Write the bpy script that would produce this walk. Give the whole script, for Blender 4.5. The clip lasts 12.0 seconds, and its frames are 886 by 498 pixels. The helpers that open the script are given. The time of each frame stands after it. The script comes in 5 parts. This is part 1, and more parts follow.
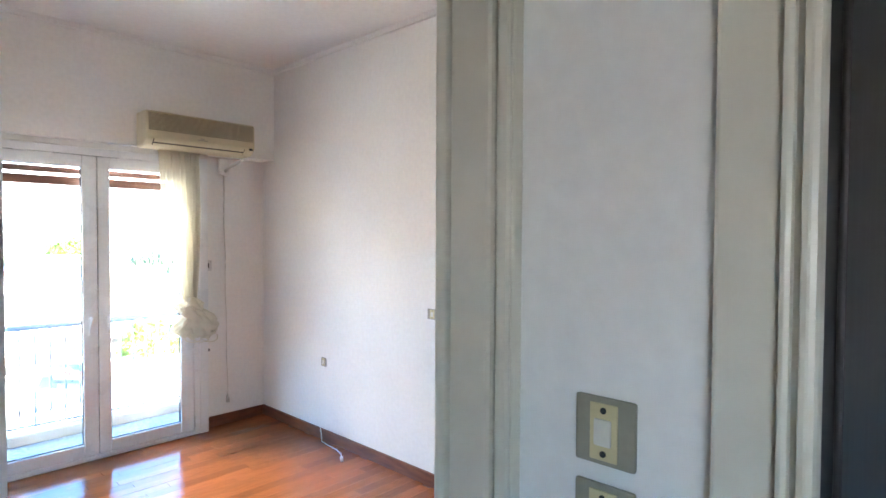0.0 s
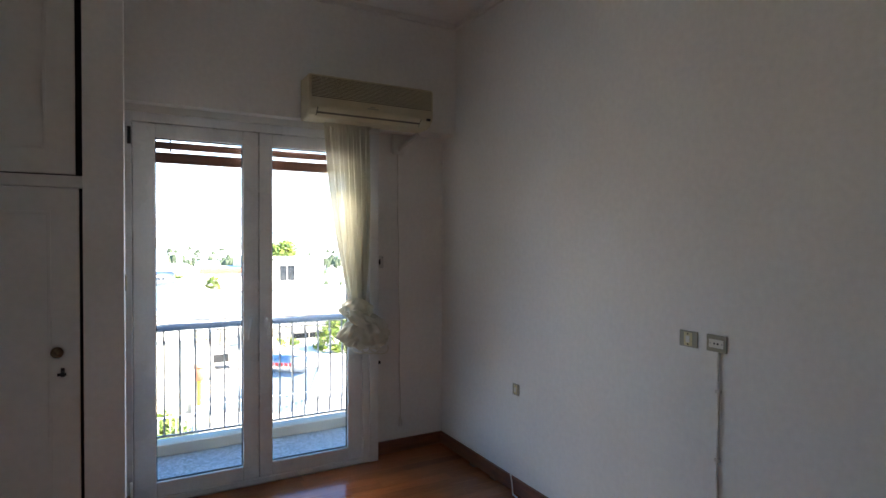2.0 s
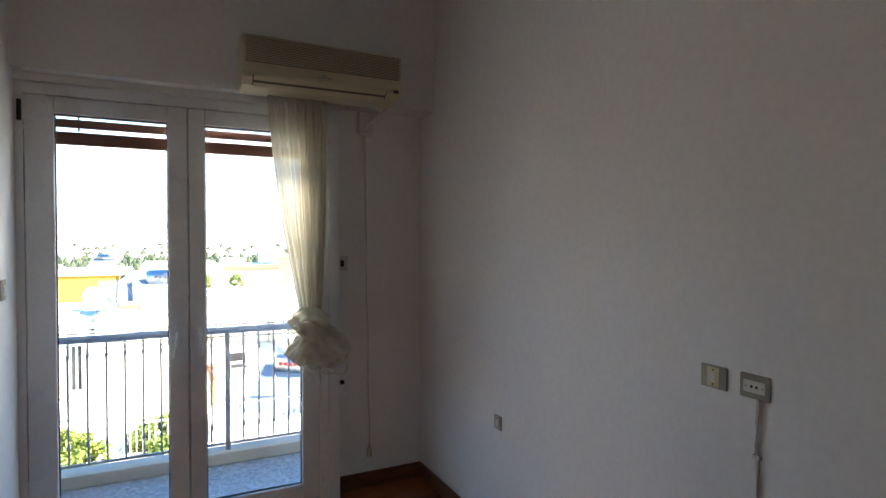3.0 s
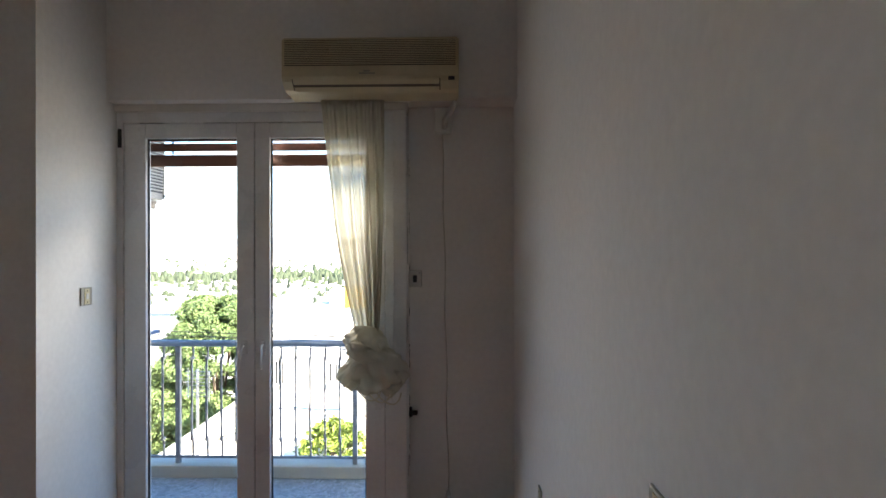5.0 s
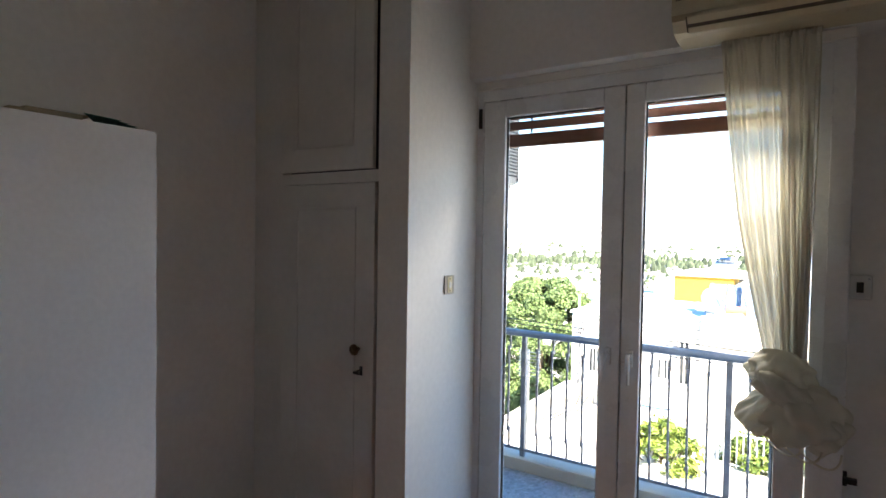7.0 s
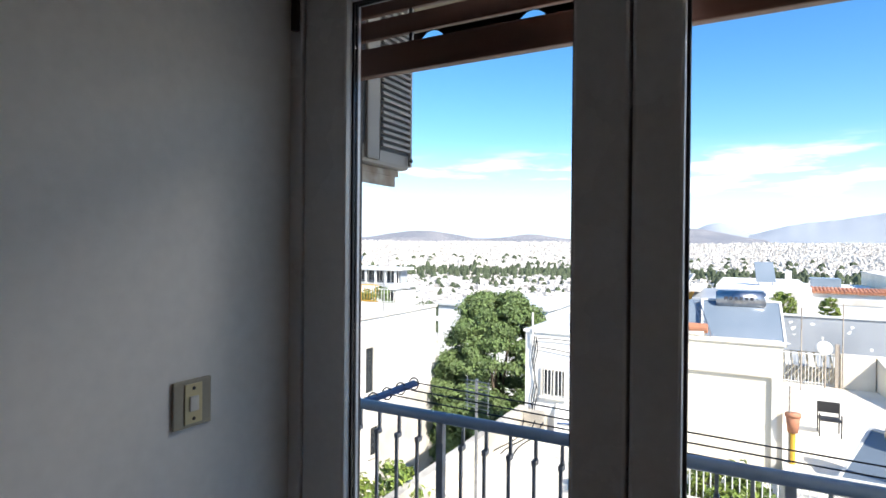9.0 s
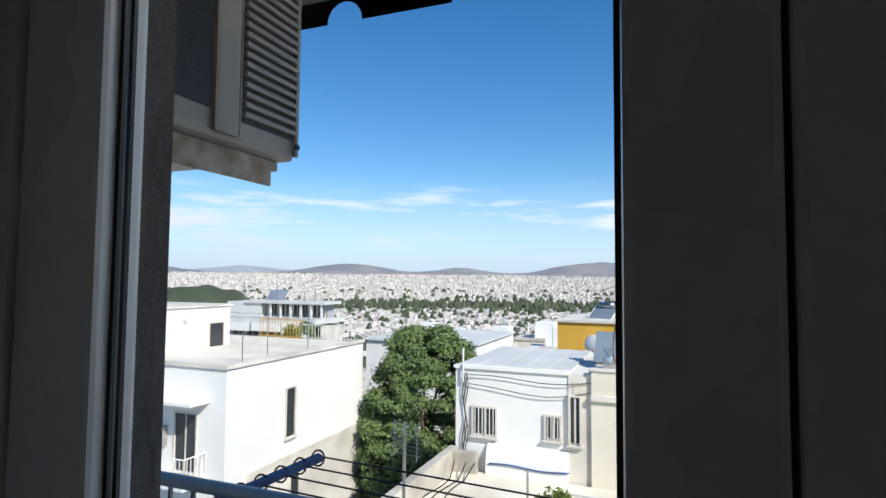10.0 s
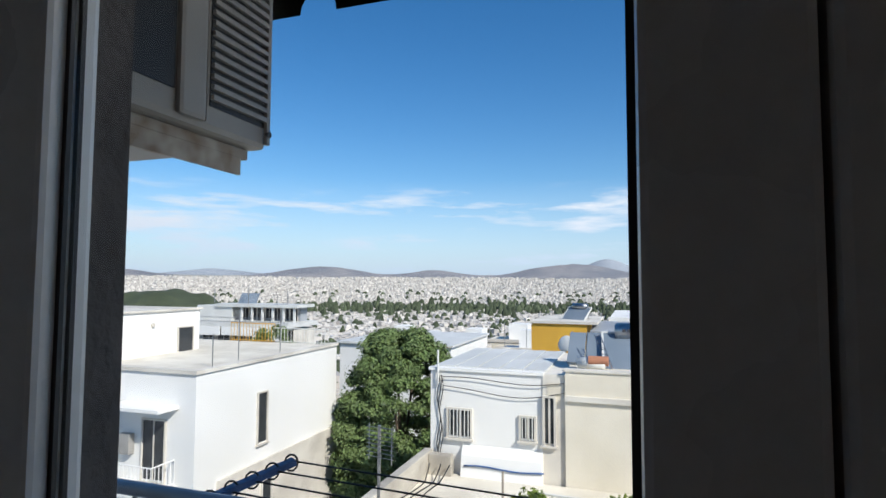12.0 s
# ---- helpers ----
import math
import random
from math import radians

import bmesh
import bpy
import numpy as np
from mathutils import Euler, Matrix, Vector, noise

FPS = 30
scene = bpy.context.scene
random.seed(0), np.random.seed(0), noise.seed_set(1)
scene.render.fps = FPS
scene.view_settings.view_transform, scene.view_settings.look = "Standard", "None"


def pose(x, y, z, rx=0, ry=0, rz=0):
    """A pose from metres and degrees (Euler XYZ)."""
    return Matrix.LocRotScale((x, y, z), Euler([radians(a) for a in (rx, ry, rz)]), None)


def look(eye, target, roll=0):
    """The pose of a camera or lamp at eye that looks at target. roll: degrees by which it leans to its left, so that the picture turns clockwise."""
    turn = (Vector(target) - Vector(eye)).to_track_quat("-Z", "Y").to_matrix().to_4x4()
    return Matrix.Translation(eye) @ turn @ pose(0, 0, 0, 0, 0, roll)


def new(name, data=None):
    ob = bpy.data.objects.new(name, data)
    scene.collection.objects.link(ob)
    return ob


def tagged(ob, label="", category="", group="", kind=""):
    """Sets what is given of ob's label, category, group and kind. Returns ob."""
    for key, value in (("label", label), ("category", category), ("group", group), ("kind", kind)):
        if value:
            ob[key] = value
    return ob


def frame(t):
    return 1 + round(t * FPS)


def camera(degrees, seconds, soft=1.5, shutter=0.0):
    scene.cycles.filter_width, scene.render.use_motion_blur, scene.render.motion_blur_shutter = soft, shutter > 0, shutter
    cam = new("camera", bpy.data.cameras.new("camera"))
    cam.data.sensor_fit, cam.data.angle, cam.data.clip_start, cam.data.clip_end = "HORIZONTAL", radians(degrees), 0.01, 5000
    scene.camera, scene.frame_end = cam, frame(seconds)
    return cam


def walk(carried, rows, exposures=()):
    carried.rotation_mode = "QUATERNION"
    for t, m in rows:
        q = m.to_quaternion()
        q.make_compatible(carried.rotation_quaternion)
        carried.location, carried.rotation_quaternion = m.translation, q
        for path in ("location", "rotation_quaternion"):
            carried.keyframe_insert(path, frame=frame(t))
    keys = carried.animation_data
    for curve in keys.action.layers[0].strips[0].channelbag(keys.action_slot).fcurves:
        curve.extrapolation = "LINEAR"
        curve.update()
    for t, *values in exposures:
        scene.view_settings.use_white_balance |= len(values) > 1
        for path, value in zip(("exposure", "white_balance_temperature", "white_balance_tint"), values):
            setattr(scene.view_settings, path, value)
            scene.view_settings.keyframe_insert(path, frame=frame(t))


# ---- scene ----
cam = camera(76.6, 12.0)

PATH = [
    (0, (-2.474, -4.437, 1.56), (-1.014, -3.071, 1.507), 0.3),
    (0.5, (-2.365, -4.264, 1.493), (-1.177, -2.656, 1.455), 0.3),
    (1, (-2.257, -3.971, 1.507), (-1.185, -2.283, 1.473), 0.6),
    (1.5, (-2.134, -3.744, 1.476), (-1.101, -2.032, 1.445), 0.5),
    (2, (-1.946, -3.514, 1.463), (-0.975, -1.766, 1.424), 0.3),
    (2.5, (-1.697, -3.292, 1.461), (-0.788, -1.511, 1.404), 0.2),
    (3, (-1.387, -3.112, 1.464), (-0.502, -1.319, 1.413), 0.2),
    (3.2, (-1.203, -3.069, 1.46), (-0.344, -1.264, 1.415), -0.2),
    (4.8, (-0.335, -2.807, 1.451), (-0.145, -0.816, 1.456), -0.1),
    (5, (-0.294, -2.846, 1.447), (-0.339, -0.846, 1.449), -0.1),
    (5.5, (-0.26, -2.91, 1.448), (-0.874, -1.007, 1.424), 0.4),
    (6, (-0.312, -2.873, 1.433), (-1.262, -1.114, 1.394), 0.9),
    (6.5, (-0.473, -2.724, 1.454), (-1.558, -1.044, 1.401), 1.0),
    (7, (-0.646, -2.414, 1.465), (-1.741, -0.741, 1.407), 0.9),
    (7.2, (-0.707, -2.255, 1.492), (-1.804, -0.584, 1.424), 0.8),
    (8.8, (-1.103, -1.097, 1.512), (-2.101, 0.636, 1.475), 0.6),
    (9, (-1.127, -0.979, 1.513), (-2.086, 0.776, 1.501), 0.5),
    (9.5, (-1.248, -0.636, 1.525), (-2.093, 1.176, 1.568), 0.5),
    (10, (-1.354, -0.449, 1.507), (-2.086, 1.409, 1.616), 0.5),
    (10.5, (-1.381, -0.401, 1.494), (-2.074, 1.471, 1.611), 0.2),
    (11, (-1.372, -0.403, 1.498), (-2.047, 1.476, 1.617), 0.1),
    (11.5, (-1.371, -0.413, 1.499), (-2.028, 1.472, 1.618), 0.2),
    (12, (-1.38, -0.412, 1.49), (-2.025, 1.477, 1.608), 0.2),
]
EXPOSURES = [(0, 5.0, 6850, 14), (0.5, 4.25, 6850, 14), (1.0, 3.5, 6750, 13), (1.5, 3.1, 6900, 13), (2.0, 2.95, 6950, 13), (2.5, 2.8, 7000, 14), (5.0, 2.75, 7200, 15), (5.5, 2.55, 7200, 15), (6.0, 2.6, 7200, 15), (7.2, 2.75, 7100, 15), (8.8, 1.35, 6700, 15), (9.2, 0.8, 6650, 15), (9.6, 0.45, 6550, 14), (10.2, 0.2, 6500, 13), (12.0, 0.1, 6500, 13)]
walk(cam, [(t, look(eye, target, roll)) for t, eye, target, roll in PATH], EXPOSURES)

# ---- world and sun ----
SUN_DIR = Vector((0.70, -0.45, 0.66)).normalized()
world = bpy.data.worlds.new("sky")
scene.world = world
world.use_nodes = True
wn, wl = world.node_tree.nodes, world.node_tree.links
wn.clear()
sky = wn.new("ShaderNodeTexSky")
sky.sky_type, sky.sun_disc = "NISHITA", False
sky.sun_elevation = math.asin(SUN_DIR.z)
sky.sun_rotation = math.atan2(SUN_DIR.x, SUN_DIR.y)
sky.altitude, sky.air_density, sky.dust_density, sky.ozone_density = 150, 1.0, 0.6, 2.5
geo = wn.new("ShaderNodeTexCoord")
mapn = wn.new("ShaderNodeMapping")
mapn.inputs["Scale"].default_value = (3.2, 3.2, 22.0)
cloud = wn.new("ShaderNodeTexNoise")
cloud.inputs["Scale"].default_value, cloud.inputs["Detail"].default_value, cloud.inputs["Roughness"].default_value = 1.5, 9, 0.58
band = wn.new("ShaderNodeSeparateXYZ")
low = wn.new("ShaderNodeMapRange")
low.inputs["From Min"].default_value, low.inputs["From Max"].default_value = 0.175, 0.135
ramp = wn.new("ShaderNodeValToRGB")
ramp.color_ramp.elements[0].position, ramp.color_ramp.elements[1].position = 0.52, 0.68
mul = wn.new("ShaderNodeMath")
mul.operation = "MULTIPLY"
mixc = wn.new("ShaderNodeMixRGB")
mixc.inputs[2].default_value = (7.0, 7.1, 7.3, 1)
sat = wn.new("ShaderNodeHueSaturation")
sat.inputs["Saturation"].default_value = 1.35
bg = wn.new("ShaderNodeBackground")
bg.inputs["Strength"].default_value = 0.14
out = wn.new("ShaderNodeOutputWorld")
wl.new(geo.outputs["Generated"], mapn.inputs["Vector"])
wl.new(mapn.outputs[0], cloud.inputs["Vector"])
wl.new(cloud.outputs["Fac"], ramp.inputs[0])
wl.new(geo.outputs["Generated"], band.inputs[0])
wl.new(band.outputs["Z"], low.inputs["Value"])
wl.new(ramp.outputs[0], mul.inputs[0])
wl.new(low.outputs[0], mul.inputs[1])
wl.new(mul.outputs[0], mixc.inputs[0])
wl.new(sky.outputs[0], sat.inputs["Color"])
wl.new(sat.outputs[0], mixc.inputs[1])
haze = wn.new("ShaderNodeMixRGB")
haze.inputs[2].default_value = (3.7, 4.9, 6.7, 1)
hz = wn.new("ShaderNodeMapRange")
hz.inputs["From Min"].default_value, hz.inputs["From Max"].default_value = 0.18, 0.0
hz.inputs["To Max"].default_value = 0.85
wl.new(band.outputs["Z"], hz.inputs["Value"])
wl.new(hz.outputs[0], haze.inputs[0])
wl.new(mixc.outputs[0], haze.inputs[1])
wl.new(haze.outputs[0], bg.inputs[0])
wl.new(bg.outputs[0], out.inputs[0])

sun = new("sun", bpy.data.lights.new("sun", "SUN"))
sun.data.energy, sun.data.angle, sun.data.color = 5.0, radians(0.5), (1.0, 0.95, 0.87)
sun.matrix_world = look(SUN_DIR * 50, (0, 0, 0))


# added area lamp under the awning, boosting the sky light indoors
lamp = new("window_sky_fill", bpy.data.lights.new("window_sky_fill", "AREA"))
lamp.data.shape, lamp.data.size, lamp.data.size_y = "RECTANGLE", 1.0, 0.25
lamp.data.energy, lamp.data.color, lamp.data.spread = 6.5, (0.96, 0.95, 0.92), radians(100)
lamp.matrix_world = look((-1.0, 0.50, 2.26), (-0.65, -2.4, 1.0))


# ---- materials ----
def material(name, base, second=None, rough=0.5, scale=8.0, fine=90.0, bump=0.1, depth=0.002, metal=0.0, island=0.0, rand=0.0, stretch=(1, 1, 1), lo=0.35, hi=0.65, gen=False, spec=0.5):
    m = bpy.data.materials.new(name)
    m.use_nodes = True
    n, l = m.node_tree.nodes, m.node_tree.links
    b = n["Principled BSDF"]
    b.inputs["Roughness"].default_value, b.inputs["Metallic"].default_value = rough, metal
    b.inputs["Specular IOR Level"].default_value = spec
    tc = n.new("ShaderNodeTexCoord")
    mp = n.new("ShaderNodeMapping")
    mp.inputs["Scale"].default_value = stretch
    l.new(tc.outputs["Object"], mp.inputs[0])
    a = n.new("ShaderNodeTexNoise")
    a.inputs["Scale"].default_value, a.inputs["Detail"].default_value = scale, 5
    f = n.new("ShaderNodeTexNoise")
    f.inputs["Scale"].default_value, f.inputs["Detail"].default_value = fine, 3
    l.new(mp.outputs[0], a.inputs["Vector"])
    l.new(mp.outputs[0], f.inputs["Vector"])
    r = n.new("ShaderNodeValToRGB")
    second = second or tuple(c * 0.86 for c in base)
    r.color_ramp.elements[0].position, r.color_ramp.elements[0].color = lo, (*second, 1)
    r.color_ramp.elements[1].position, r.color_ramp.elements[1].color = hi, (*base, 1)
    l.new(a.outputs["Fac"], r.inputs[0])
    mx = n.new("ShaderNodeMixRGB")
    mx.blend_type = "MULTIPLY"
    mx.inputs[0].default_value = 0.13
    l.new(r.outputs[0], mx.inputs[1])
    l.new(f.outputs["Fac"], mx.inputs[2])
    col = mx.outputs[0]
    gain = n.new("ShaderNodeHueSaturation")
    l.new(col, gain.inputs["Color"])
    gain.inputs["Value"].default_value = 1.06
    if island or rand:
        src = n.new("ShaderNodeNewGeometry").outputs["Random Per Island"] if island else n.new("ShaderNodeObjectInfo").outputs["Random"]
        mr = n.new("ShaderNodeMapRange")
        amount = island or rand
        mr.inputs["To Min"].default_value, mr.inputs["To Max"].default_value = 1.06 - amount, 1.06 + amount
        l.new(src, mr.inputs["Value"])
        l.new(mr.outputs[0], gain.inputs["Value"])
    l.new(gain.outputs[0], b.inputs["Base Color"])
    bp = n.new("ShaderNodeBump")
    bp.inputs["Strength"].default_value, bp.inputs["Distance"].default_value = bump, depth
    l.new(f.outputs["Fac"], bp.inputs["Height"])
    l.new(bp.outputs[0], b.inputs["Normal"])
    rr = n.new("ShaderNodeMapRange")
    rr.inputs["To Min"].default_value, rr.inputs["To Max"].default_value = max(0.02, rough - 0.08), min(1, rough + 0.08)
    l.new(a.outputs["Fac"], rr.inputs["Value"])
    l.new(rr.outputs[0], b.inputs["Roughness"])
    return m


PLASTER = material("plaster", (0.86, 0.845, 0.81), (0.80, 0.785, 0.75), 0.75, 1.3, 38, 0.05, 0.002)
CEIL = material("ceiling_paint", (0.84, 0.825, 0.79), (0.78, 0.77, 0.74), 0.85, 1.0, 40, 0.04)
GLOSS_WHITE = material("gloss_paint", (0.76, 0.75, 0.71), (0.70, 0.69, 0.64), 0.38, 3, 30, 0.06, 0.002)
CREAM = material("cream_gloss_paint", (0.72, 0.68, 0.58), (0.66, 0.62, 0.52), 0.35, 3, 26, 0.06, 0.002)
UPVC = material("white_plastic", (0.80, 0.81, 0.81), (0.75, 0.76, 0.76), 0.28, 4, 60, 0.03)
WARD = material("white_laminate", (0.80, 0.80, 0.80), (0.77, 0.77, 0.77), 0.35, 2, 60, 0.03)
PLANK = material("varnished_parquet", (0.35, 0.112, 0.034), (0.215, 0.062, 0.018), 0.16, 5, 60, 0.06, 0.001, rand=0.28, stretch=(1, 9, 1))
JOINT = material("dark_joint", (0.06, 0.03, 0.015), None, 0.7)
SKIRT = material("stained_skirting", (0.24, 0.078, 0.03), (0.15, 0.045, 0.018), 0.35, 6, 60, 0.08, stretch=(1, 1, 6))
# near-black, carries the shade of the side opening
SIDEDARK = material("side_opening_shade", (0.045, 0.036, 0.034), (0.03, 0.024, 0.022), 0.55, 6, 60, 0.08, stretch=(6, 6, 1))
ACBODY = material("yellowed_plastic", (0.62, 0.55, 0.37), (0.55, 0.48, 0.31), 0.4, 3, 60, 0.04)
ACSHADE = material("grille_shadow", (0.12, 0.10, 0.07), None, 0.6)
# rubber and small dark parts; also flat sheets that stand for shade
DARK = material("dark_rubber_and_shade", (0.02, 0.02, 0.022), None, 0.5)
STEEL = material("steel", (0.45, 0.45, 0.46), (0.33, 0.33, 0.34), 0.3, 8, 80, 0.05, metal=1.0)
HANDLE = material("grey_handle", (0.16, 0.165, 0.17), None, 0.35, metal=0.6)
BRASS = material("aged_brass", (0.22, 0.17, 0.10), (0.08, 0.06, 0.04), 0.35, 60, 120, 0.3, metal=0.8)
PLATE = material("smoky_plastic", (0.34, 0.32, 0.25), (0.29, 0.27, 0.21), 0.3, 12, 90, 0.03)
IVORY = material("ivory_plastic", (0.66, 0.58, 0.34), (0.60, 0.52, 0.30), 0.35, 12, 90, 0.03)
CORD = material("white_cord", (0.72, 0.70, 0.64), None, 0.5)
RAILP = material("blue_grey_paint", (0.22, 0.29, 0.38), (0.17, 0.23, 0.30), 0.4, 12, 90, 0.15)
BARP = material("grey_paint", (0.28, 0.30, 0.33), (0.19, 0.19, 0.20), 0.45, 20, 90, 0.2)
SHUT = material("brown_shutter_wood", (0.17, 0.07, 0.045), (0.11, 0.045, 0.03), 0.45, 5, 40, 0.15, stretch=(1, 8, 8))
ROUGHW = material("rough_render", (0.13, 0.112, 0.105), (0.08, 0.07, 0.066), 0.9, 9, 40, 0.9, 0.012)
EXTW = material("white_render", (0.82, 0.81, 0.78), (0.76, 0.75, 0.71), 0.85, 0.5, 14, 0.25, 0.02)
STAIN = material("stained_render", (0.72, 0.68, 0.60), (0.50, 0.46, 0.40), 0.9, 0.7, 12, 0.35, 0.02)
CREAMC = material("sunbleached_cement", (0.78, 0.73, 0.62), (0.62, 0.57, 0.47), 0.9, 0.9, 10, 0.4, 0.02)
BEIGE = material("beige_render", (0.76, 0.70, 0.58), (0.66, 0.60, 0.48), 0.9, 0.6, 12, 0.3, 0.02)
CONC = material("weathered_concrete", (0.55, 0.51, 0.43), (0.34, 0.31, 0.26), 0.9, 1.2, 10, 0.4, 0.02)
YELLOW = material("ochre_render", (0.66, 0.38, 0.05), (0.56, 0.31, 0.04), 0.85, 0.8, 14, 0.2, 0.02)
TERRA = material("terracotta", (0.50, 0.22, 0.12), (0.38, 0.16, 0.09), 0.8, 2, 20, 0.2)
GREYM = material("grey_metal_sheet", (0.34, 0.36, 0.38), (0.27, 0.29, 0.31), 0.5, 0.8, 20, 0.1)
SHEET = material("pale_roof_sheet", (0.66, 0.66, 0.63), (0.56, 0.56, 0.53), 0.6, 0.8, 20, 0.1)
PANEL = material("solar_glass", (0.20, 0.24, 0.28), (0.16, 0.20, 0.24), 0.2, 1, 20, 0.02)
DGLASS = material("dark_window_glass", (0.05, 0.055, 0.06), (0.03, 0.033, 0.036), 0.08, 3, 20, 0.02)
BLUEP = material("blue_paint", (0.04, 0.12, 0.30), (0.03, 0.08, 0.20), 0.45, 10, 50, 0.15)
LEAF = material("leaves", (0.15, 0.21, 0.07), (0.10, 0.155, 0.045), 0.6, 0.8, 10, 0.2, island=0.35)
LEAF2 = material("bright_leaves", (0.22, 0.27, 0.04), (0.10, 0.16, 0.03), 0.55, 2, 10, 0.2, island=0.35)
BARK = material("bark", (0.14, 0.10, 0.07), (0.08, 0.06, 0.04), 0.9, 6, 30, 0.6, 0.02)
EARTH = material("dry_ground", (0.42, 0.40, 0.36), (0.30, 0.30, 0.25), 0.95, 0.02, 0.3, 0.1)
# far ridges: distance haze is mixed into this base colour
HAZETINT = material("haze_tinted_scrub", (0.33, 0.36, 0.39), (0.28, 0.31, 0.34), 0.95, 0.004, 0.03, 0.3, 8)
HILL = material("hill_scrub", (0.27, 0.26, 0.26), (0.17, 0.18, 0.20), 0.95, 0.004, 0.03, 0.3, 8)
CITY = material("city_render", (0.64, 0.60, 0.55), (0.52, 0.48, 0.43), 0.85, 0.02, 0.5, 0.1, island=0.34)
WOODS = material("far_trees", (0.075, 0.095, 0.05), (0.045, 0.06, 0.03), 0.9, 0.03, 0.4, 0.2, island=0.3)
AWN = material("beige_awning", (0.44, 0.36, 0.25), (0.36, 0.29, 0.20), 0.8, 2, 120, 0.2)
UNITP = material("unit_enamel", (0.36, 0.345, 0.32), (0.28, 0.27, 0.25), 0.45, 5, 50, 0.08)
RUST = material("rusty_angle", (0.50, 0.46, 0.40), (0.26, 0.19, 0.13), 0.7, 25, 90, 0.4)
INK = material("dark_ink", (0.05, 0.05, 0.06), None, 0.5)
REDINK = material("red_ink", (0.45, 0.05, 0.05), None, 0.5)
GREENP = material("green_plastic", (0.02, 0.22, 0.17), None, 0.4)
CARD = material("brown_paper", (0.36, 0.30, 0.20), None, 0.8)

# balcony floor: pale stone chips in grey-blue cement
MOSAIC = material("chip_mosaic", (0.40, 0.43, 0.45), (0.33, 0.36, 0.38), 0.6, 3, 60, 0.2)
mn, ml = MOSAIC.node_tree.nodes, MOSAIC.node_tree.links
vor = mn.new("ShaderNodeTexVoronoi")
vor.inputs["Scale"].default_value = 60
vr = mn.new("ShaderNodeValToRGB")
vr.color_ramp.elements[0].color, vr.color_ramp.elements[1].color = (0.13, 0.16, 0.18, 1), (0.37, 0.41, 0.43, 1)
tcm = mn.new("ShaderNodeTexCoord")
ml.new(tcm.outputs["Object"], vor.inputs["Vector"])
ml.new(vor.outputs["Color"], vr.inputs[0])
ml.new(vr.outputs[0], mn["Principled BSDF"].inputs["Base Color"])

# window glass: clear, with a little mirror gloss
GLASS = bpy.data.materials.new("window_glass")
GLASS.use_nodes = True
gn, gl = GLASS.node_tree.nodes, GLASS.node_tree.links
gn.remove(gn["Principled BSDF"])
clear, shine, fres, gmix = gn.new("ShaderNodeBsdfTransparent"), gn.new("ShaderNodeBsdfGlossy"), gn.new("ShaderNodeLayerWeight"), gn.new("ShaderNodeMixShader")
clear.inputs[0].default_value = (0.94, 0.96, 0.96, 1)
shine.inputs["Roughness"].default_value = 0.01
fres.inputs[0].default_value = 0.12
soften = gn.new("ShaderNodeMath")
soften.operation, soften.inputs[1].default_value = "MULTIPLY", 0.35
gl.new(fres.outputs["Facing"], soften.inputs[0])
gl.new(soften.outputs[0], gmix.inputs[0])
gl.new(clear.outputs[0], gmix.inputs[1])
gl.new(shine.outputs[0], gmix.inputs[2])
gl.new(gmix.outputs[0], gn["Material Output"].inputs[0])

# sheer cream curtain
SHEER = bpy.data.materials.new("sheer_curtain")
SHEER.use_nodes = True
sn, sl = SHEER.node_tree.nodes, SHEER.node_tree.links
sn.remove(sn["Principled BSDF"])
sd, st, sp = sn.new("ShaderNodeBsdfDiffuse"), sn.new("ShaderNodeBsdfTranslucent"), sn.new("ShaderNodeBsdfTransparent")
weave, m1, m2 = sn.new("ShaderNodeTexNoise"), sn.new("ShaderNodeMixShader"), sn.new("ShaderNodeMixShader")
sd.inputs[0].default_value, st.inputs[0].default_value = (0.80, 0.77, 0.66, 1), (0.60, 0.575, 0.46, 1)
weave.inputs["Scale"].default_value = 30
wr = sn.new("ShaderNodeMapRange")
wr.inputs["To Min"].default_value, wr.inputs["To Max"].default_value = 0.03, 0.09
m1.inputs[0].default_value = 0.27
sl.new(weave.outputs["Fac"], wr.inputs["Value"])
sl.new(wr.outputs[0], m2.inputs[0])
sl.new(sd.outputs[0], m1.inputs[1])
sl.new(st.outputs[0], m1.inputs[2])
sl.new(m1.outputs[0], m2.inputs[1])
sl.new(sp.outputs[0], m2.inputs[2])
sl.new(m2.outputs[0], sn["Material Output"].inputs[0])


# ---- builders ----
def box(bm, x0, x1, y0, y1, z0, z1, bevel=0.0):
    r = bmesh.ops.create_cube(bm, size=1, matrix=Matrix.Translation(((x0 + x1) / 2, (y0 + y1) / 2, (z0 + z1) / 2)) @ Matrix.Diagonal((x1 - x0, y1 - y0, z1 - z0, 1)))
    if bevel:
        es = list({e for v in r["verts"] for e in v.link_edges})
        bmesh.ops.bevel(bm, geom=es, offset=bevel, segments=2, affect="EDGES", profile=0.6)
    return bm


def boxm(x0, x1, y0, y1, z0, z1, bevel=0.0):
    return box(bmesh.new(), x0, x1, y0, y1, z0, z1, bevel)


def rod(bm, a, b, r, r2=None, seg=10):
    a, b = Vector(a), Vector(b)
    d = b - a
    m = Matrix.Translation((a + b) / 2) @ d.to_track_quat("Z", "Y").to_matrix().to_4x4()
    bmesh.ops.create_cone(bm, cap_ends=True, segments=seg, radius1=r, radius2=r if r2 is None else r2, depth=d.length, matrix=m)
    return bm


